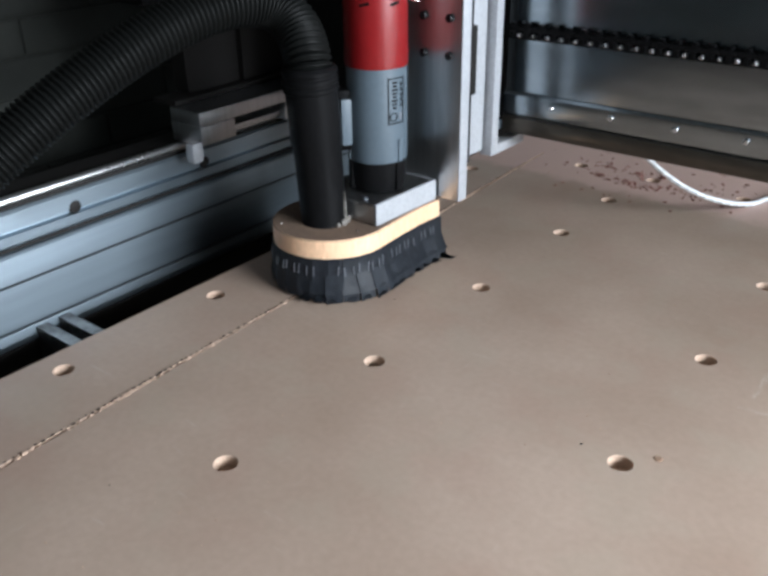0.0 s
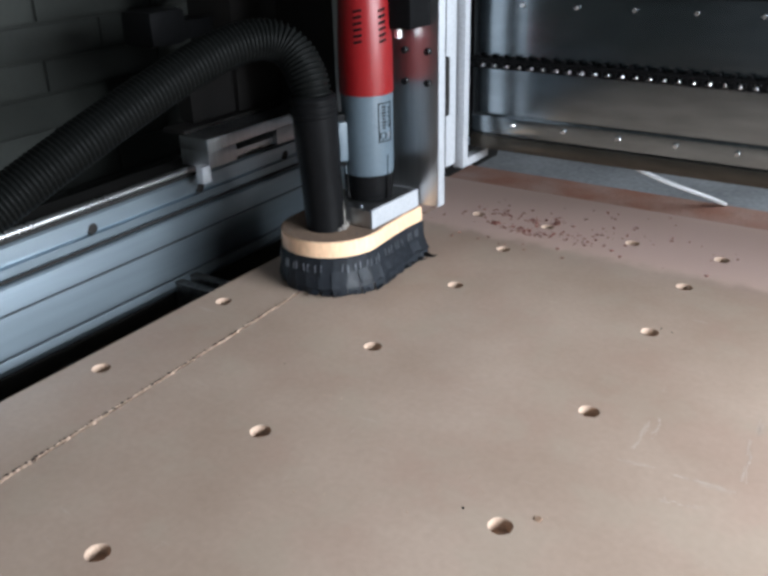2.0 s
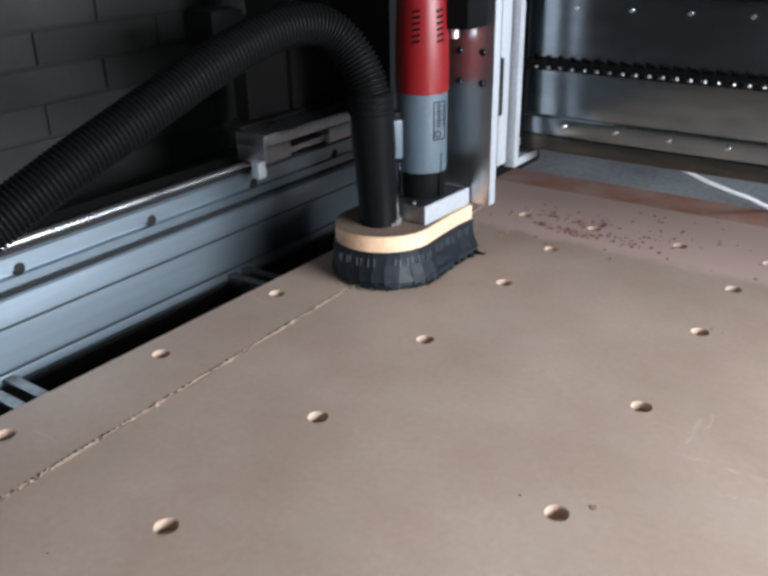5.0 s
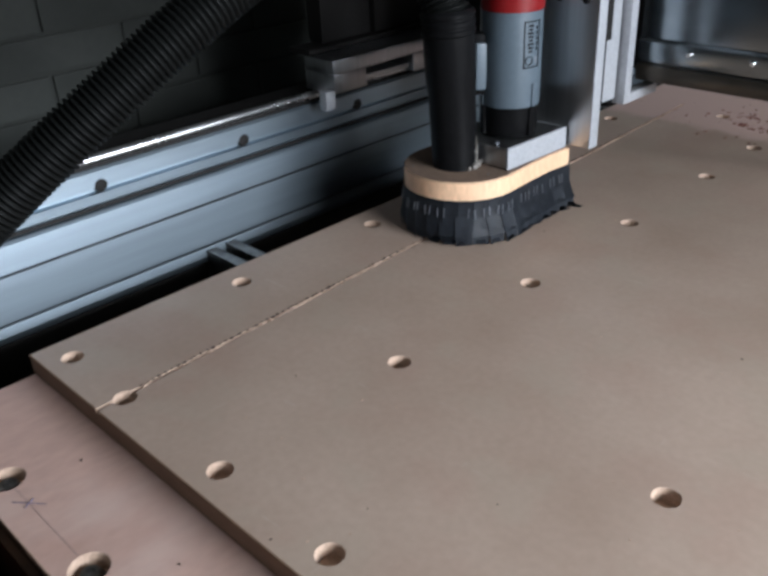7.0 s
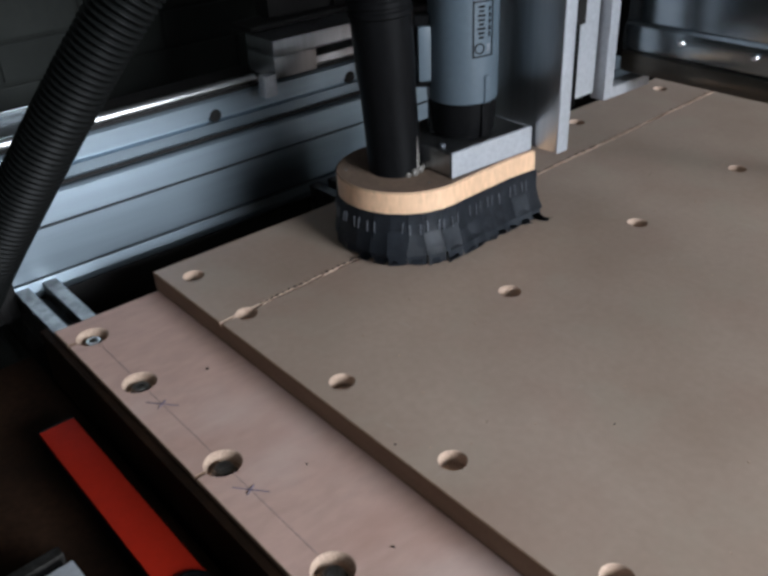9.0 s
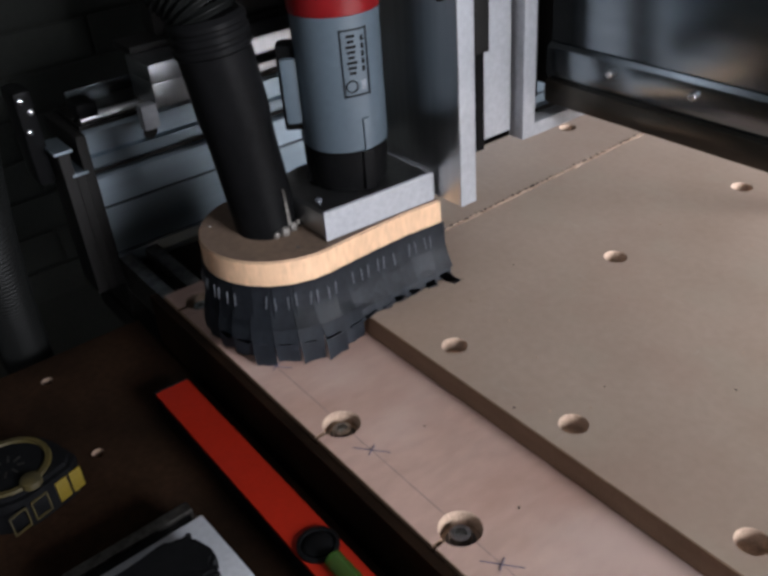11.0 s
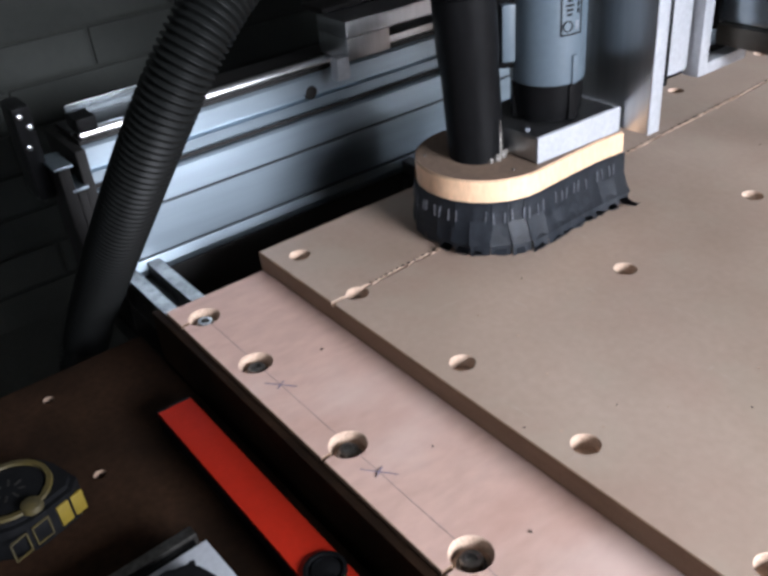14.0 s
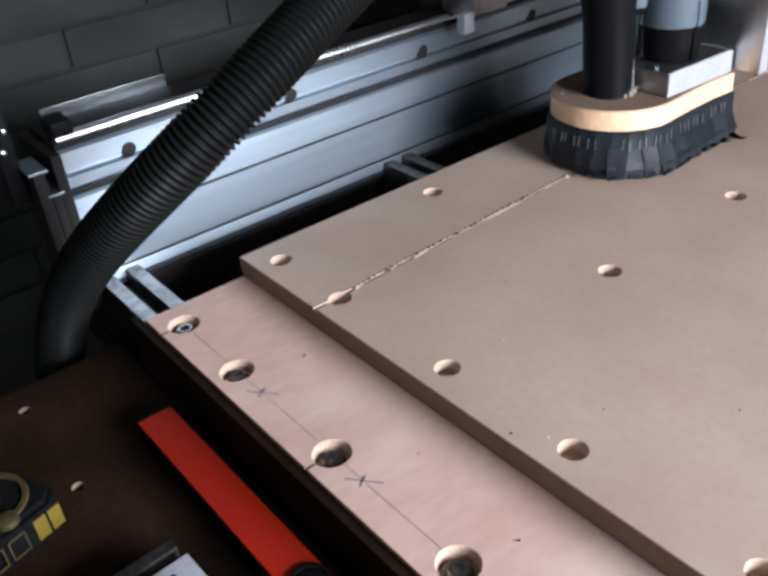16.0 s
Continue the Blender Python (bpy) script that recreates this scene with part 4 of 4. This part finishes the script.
def crumbs():
    rnd = random.Random(3)
    bm = bmesh.new()
    for _ in range(460):
        y = rnd.uniform(-0.02, 1.1)
        y = y if rnd.random() < 0.6 else round(y * 9) / 9 + rnd.gauss(0, 0.012)
        if y < 0.02:
            continue
        x = seam_x(y) + 0.0010 + rnd.gauss(0, 0.0011)
        s = rnd.uniform(0.0006, 0.0021) * (1.4 if rnd.random() < 0.12 else 0.85)
        r = bmesh.ops.create_cube(bm, size=1.0, matrix=pose(x, y, s * 0.3, rnd.uniform(0, 90), rnd.uniform(0, 90), rnd.uniform(0, 90)) @ Matrix.Diagonal((s, s * 1.8, s * 0.7, 1)))
    ob = part("groove_crumbs", bm, MDF_RAW, soft=False)
    tagged(ob, "pale crumbs of fibreboard along the groove", "crumbs", kind="stuff")
    bm = bmesh.new()
    for k in range(150):
        y = 0.02 + k * 0.0072 + rnd.uniform(-0.002, 0.002)
        s = rnd.uniform(0.0016, 0.0042)
        bmesh.ops.create_icosphere(bm, subdivisions=1, radius=1.0, matrix=pose(seam_x(y) - 0.0026 + rnd.gauss(0, 0.0005), y, 0.0, 0, 0, rnd.uniform(-30, 30)) @ Matrix.Diagonal((s * 0.55, s * 0.8, 0.0007, 1)))
    ob = part("groove_tufts", bm, FIBRE, soft=False)
    tagged(ob, "frayed tufts of fibre along the groove, darkened with its shade", "fibre", kind="stuff")
    bm = bmesh.new()
    spots = [(-0.055, 1.108, 0.008), (-0.02, 1.105, 0.012), (0.01, 1.095, 0.014), (0.04, 1.10, 0.012), (0.0, 1.145, 0.012), (0.03, 1.165, 0.010), (-0.06, 1.16, 0.014), (0.10, 1.105, 0.025)]
    for k in range(260):
        cx, cy, r = spots[k % 8]
        x, y = (rnd.gauss(cx, r), rnd.gauss(cy, r * 0.8)) if k % 5 < 3 else (rnd.gauss(0.04, 0.13), rnd.gauss(1.14, 0.05))
        if not (-0.27 < x < 0.6 and 1.02 < y < 1.28) or min((x - p) ** 2 + (y - q) ** 2 for p, q in HOLES) < 0.00016:
            continue
        s = rnd.uniform(0.0010, 0.0034)
        bmesh.ops.create_cube(bm, size=1.0, matrix=pose(x, y, s * 0.22, rnd.uniform(-20, 20), rnd.uniform(-20, 20), rnd.uniform(0, 180)) @ Matrix.Diagonal((s * 1.8, s, s * 0.5, 1)))
    ob = part("red_chips", bm, DUST, soft=False)
    tagged(ob, "scattered reddish chips of plastic on the sheet", "chips", kind="stuff")
    bm = bmesh.new()
    for _ in range(120):
        x, y = rnd.uniform(-0.05, 0.6), rnd.uniform(-0.02, 0.9)
        s = rnd.uniform(0.0004, 0.0012)
        bmesh.ops.create_cube(bm, size=1.0, matrix=pose(x, y, s * 0.3, 0, 0, rnd.uniform(0, 180)) @ Matrix.Diagonal((s * 1.5, s, s * 0.6, 1)))
    ob = part("wood_dust", bm, MDF_RAW, soft=False)
    tagged(ob, "tiny pale specks of wood dust", "dust", kind="stuff")
    bm = bmesh.new()
    for x, y, z, s in ((-0.118, -0.062, -TH, 0.0022), (0.16, -0.075, -TH, 0.0016), (0.10, -0.02, 0, 0.0015), (-0.05, 0.13, 0, 0.0014), (0.13, 0.05, 0, 0.0012), (0.25, 0.43, 0, 0.002),
                       (0.30, 0.87, 0, 0.003), (0.315, 0.866, 0, 0.002), (0.20, 0.12, 0, 0.0012), (0.05, -0.07, -TH, 0.0012), (-0.06, 0.55, 0, 0.0018)):
        bmesh.ops.create_cube(bm, size=1.0, matrix=pose(x, y, z + 0.0003, 0, 0, x * 900) @ Matrix.Diagonal((s * 1.0, s * 0.7, 0.0008, 1)))
    ob = part("dark_specks", bm, BLACKBOLT, soft=False)
    tagged(ob, "small dark specks of dirt on the boards", "specks", kind="stuff")
    bm = bmesh.new()
    for (xa, ya), (xb, yb) in SCUFFS:
        ang, run = math.degrees(math.atan2(yb - ya, xb - xa)), math.hypot(xb - xa, yb - ya)
        for _ in range(14):
            f, l = rnd.random(), run * rnd.uniform(0.06, 0.3)
            add_box(bm, -l / 2, l / 2, -0.0004, 0.0004, -0.0001, 0.00012, 0, pose(xa + f * (xb - xa) + rnd.gauss(0, 0.002), ya + f * (yb - ya) + rnd.gauss(0, 0.002), 0, 0, 0, ang + rnd.uniform(-9, 9)))
    ob = part("scuff_marks", bm, SCUFF, soft=False)
    tagged(ob, "faint pale scuff marks on the fibreboard sheet", "scuffs", kind="stuff")
    knot = part("surface_nick", lathe([(0.0045, 0.0), (0.003, 0.0009), (0.0, 0.0006)], 9, centre=(0, 0, 0)), MDF_EDGE)
    knot.location = (0.314, 0.452, 0.0)
    tagged(knot, "small dark nick in the sheet", "nick")


crumbs()


# ---- movement ----
DRIFT = -0.0066
TRAVEL = [(0, 0.0), (0.5, 0.0621), (1, 0.1211), (1.5, 0.1786), (2, 0.2388), (2.5, 0.3034), (3, 0.3653), (3.3, 0.402), (3.55, 0.428), (3.7, 0.429), (3.95, 0.397),
          (5.3, 0.1988), (5.5, 0.1674), (6, 0.0963), (6.5, 0.0249), (7, -0.0462), (7.5, -0.1173), (8, -0.1874), (9.25, -0.3700), (10.5, -0.5521),
          (11, -0.6191), (11.25, -0.648), (11.4, -0.657), (11.55, -0.654), (11.75, -0.636), (12, -0.6087), (12.5, -0.5491), (13, -0.4887), (13.5, -0.4288),
          (14, -0.3669), (14.5, -0.3054), (15, -0.2472), (15.5, -0.1857), (16, -0.1254)]


def travel(t):
    return float(np.interp(t, [r[0] for r in TRAVEL], [r[1] for r in TRAVEL]))


LEAN_S, LEAN_DEG = (-0.655, -0.609, -0.489, 0.0), (8.3, 6.5, 3.4, 2.9)


def pipe_lean(s):
    """Turn of the pipe about its foot: the hose drags its top over as the gantry nears the front."""
    deg = float(np.interp(s, LEAN_S, LEAN_DEG))
    return Matrix.Translation(PIPE) @ Matrix.Rotation(radians(deg), 4, Vector((0.8, -0.6, 0))) @ Matrix.Translation(-PIPE)


# bends of the hose: rows for x, y, z of each control offset; columns 1, g, g*g, k, k*k, g*k of travel and time
BEND_TOP = np.array([(-0.288, 0.065, -0.015, -0.155, -0.047, -0.037), (-0.052, 0.089, -0.128, -0.112, 0.055, 0.0), (0.202, 0.191, 0.357, 0.005, -0.133, 0.075)])
BEND_FOOT = np.array([(-0.237, 0.580, -0.011, -0.054, 0.139, 0.431), (-0.081, 0.049, -0.143, 0.098, 0.095, -0.563), (0.082, 1.028, -1.041, 0.185, 0.013, -0.127)])
BEND_MID = np.array([(0.519, -0.436, -0.461, 0.261, -0.085, -0.113), (0.129, 0.339, -0.431, -0.267, -0.227, -0.145), (0.461, -0.800, -0.097, -0.234, -0.059, 0.426)])


def hose_line(t):
    """Points along the hose at t seconds, from the collar on, evenly spaced."""
    s = travel(t)
    T = Vector((DRIFT * s, s, 0)) + pipe_lean(s) @ Vector((PIPE.x, PIPE.y, 0.268))
    A = Vector((DRIFT * s, s, 0)) + pipe_lean(s) @ Vector((PIPE.x, PIPE.y, 0.323))
    F = Vector((-0.408, -0.224, -0.168))
    g, k8 = 0.125 + s, (t - 8) / 8
    q = np.array([1, g, g * g, k8, k8 * k8, g * k8])
    P1, P2, M = T + Vector(BEND_TOP @ q), F + Vector(BEND_FOOT @ q), (T + F) / 2 + Vector(BEND_MID @ q)
    pts = []
    for k in range(161):
        u, w = k / 160, 1 - k / 160
        pts.append(w ** 5 * T + 5 * u * w ** 4 * A + 10 * u * u * w ** 3 * P1 + 10 * u ** 3 * w * w * M + 5 * u ** 4 * w * P2 + u ** 5 * F)
    for k in range(1, 40):
        pts.append(pts[-1] + Vector((-0.004, -0.002, -0.03 if pts[-1].z > FLOOR_Z + 0.06 else 0)))
    L = np.r_[0, np.cumsum([(b - a).length for a, b in zip(pts, pts[1:])])]
    arr = np.array([list(p) for p in pts])
    want = (np.arange(RINGS) + 0.5) * PITCH
    P = np.stack([np.interp(want, L, arr[:, k]) for k in range(3)], 1)
    Q = np.stack([np.interp(want + 0.006, L, arr[:, k]) - np.interp(want - 0.006, L, arr[:, k]) for k in range(3)], 1)
    return P, Q


def cable_line(t):
    """Places and directions of the cable's pieces: it hangs from the gantry, lies on the bed and ends at its back edge."""
    s = travel(t)
    c = max(s, -0.15)
    A, B = Vector((0.025 + 0.10 * c, 0.90 + s, 0.19)), Vector((0.247, 1.44, -0.014))
    P1, P2 = Vector((0.125, 0.99 + s, 0.0 + 0.32 * c)), Vector((0.235, 1.06 + 0.85 * s, -0.01 + 0.3 * c))
    pts = []
    for k in range(81):
        u, w = k / 80, 1 - k / 80
        p = w ** 3 * A + 3 * u * w * w * P1 + 3 * u * u * w * P2 + u ** 3 * B
        p.z = max(p.z, 0.0045 if p.y < Y1 + 0.004 else -0.0145)
        pts.append(list(p))
    arr = np.array(pts)
    L = np.r_[0, np.cumsum(np.linalg.norm(np.diff(arr, axis=0), axis=1))]
    want = (np.arange(CABLE_PIECES) + 0.5) * L[-1] / CABLE_PIECES
    P = np.stack([np.interp(want, L, arr[:, k]) for k in range(3)], 1)
    Q = np.stack([np.interp(want + 0.012, L, arr[:, k]) - np.interp(want - 0.012, L, arr[:, k]) for k in range(3)], 1)
    return P, Q


def motions():
    rows = [(t, pose(DRIFT * s, s, 0)) for t, s in TRAVEL]
    for ob in GANTRY[:-1]:
        walk(ob, rows)
    walk(GANTRY[-1], [(t, pose(DRIFT * s, s, 0) @ pipe_lean(s)) for t, s in TRAVEL])
    times = [0, 0.75, 1.5, 2.25, 3, 3.6, 4.2, 5.3, 6, 6.75, 7.5, 8.25, 9.25, 10.5, 11, 11.4, 12, 12.5, 13, 13.5, 14, 14.75, 15.5, 16]
    for pieces, line in ((HOSE_RINGS, hose_line), (CABLE_RUN, cable_line)):
        lines = [(t, line(t)) for t in times]
        for i, piece in enumerate(pieces):
            walk(piece, [(t, Matrix.Translation(P[i]) @ Vector(Q[i]).to_track_quat("Z", "Y").to_matrix().to_4x4()) for t, (P, Q) in lines])
    # skirt ends lie bent on the sheet and hang down past its edge
    steps = [0, 8, 9.25, 10, 10.5, 10.75, 11, 11.25, 11.5, 11.75, 12, 12.25, 12.5, 12.75, 13, 13.5, 14, 16]
    for end, m, bend, twist, reach, lift in FLAPS:
        keys = []
        for t in steps:
            s = travel(t)
            x, y = m.translation.x + DRIFT * s, m.translation.y + s
            out = m.to_3x3() @ Vector((0, -1, 0))
            over = y + out.y * 0.02 < Y0 - 0.004 or x + out.x * 0.02 < X0 - 0.004
            keys.append((t, pose(0, reach if over else reach * 0.5 + 0.0026, -0.0365 + (0 if over else lift - 0.002), -(8 if over else bend), 0, twist * (0.3 if over else 1))))
        walk(end, keys)


motions()
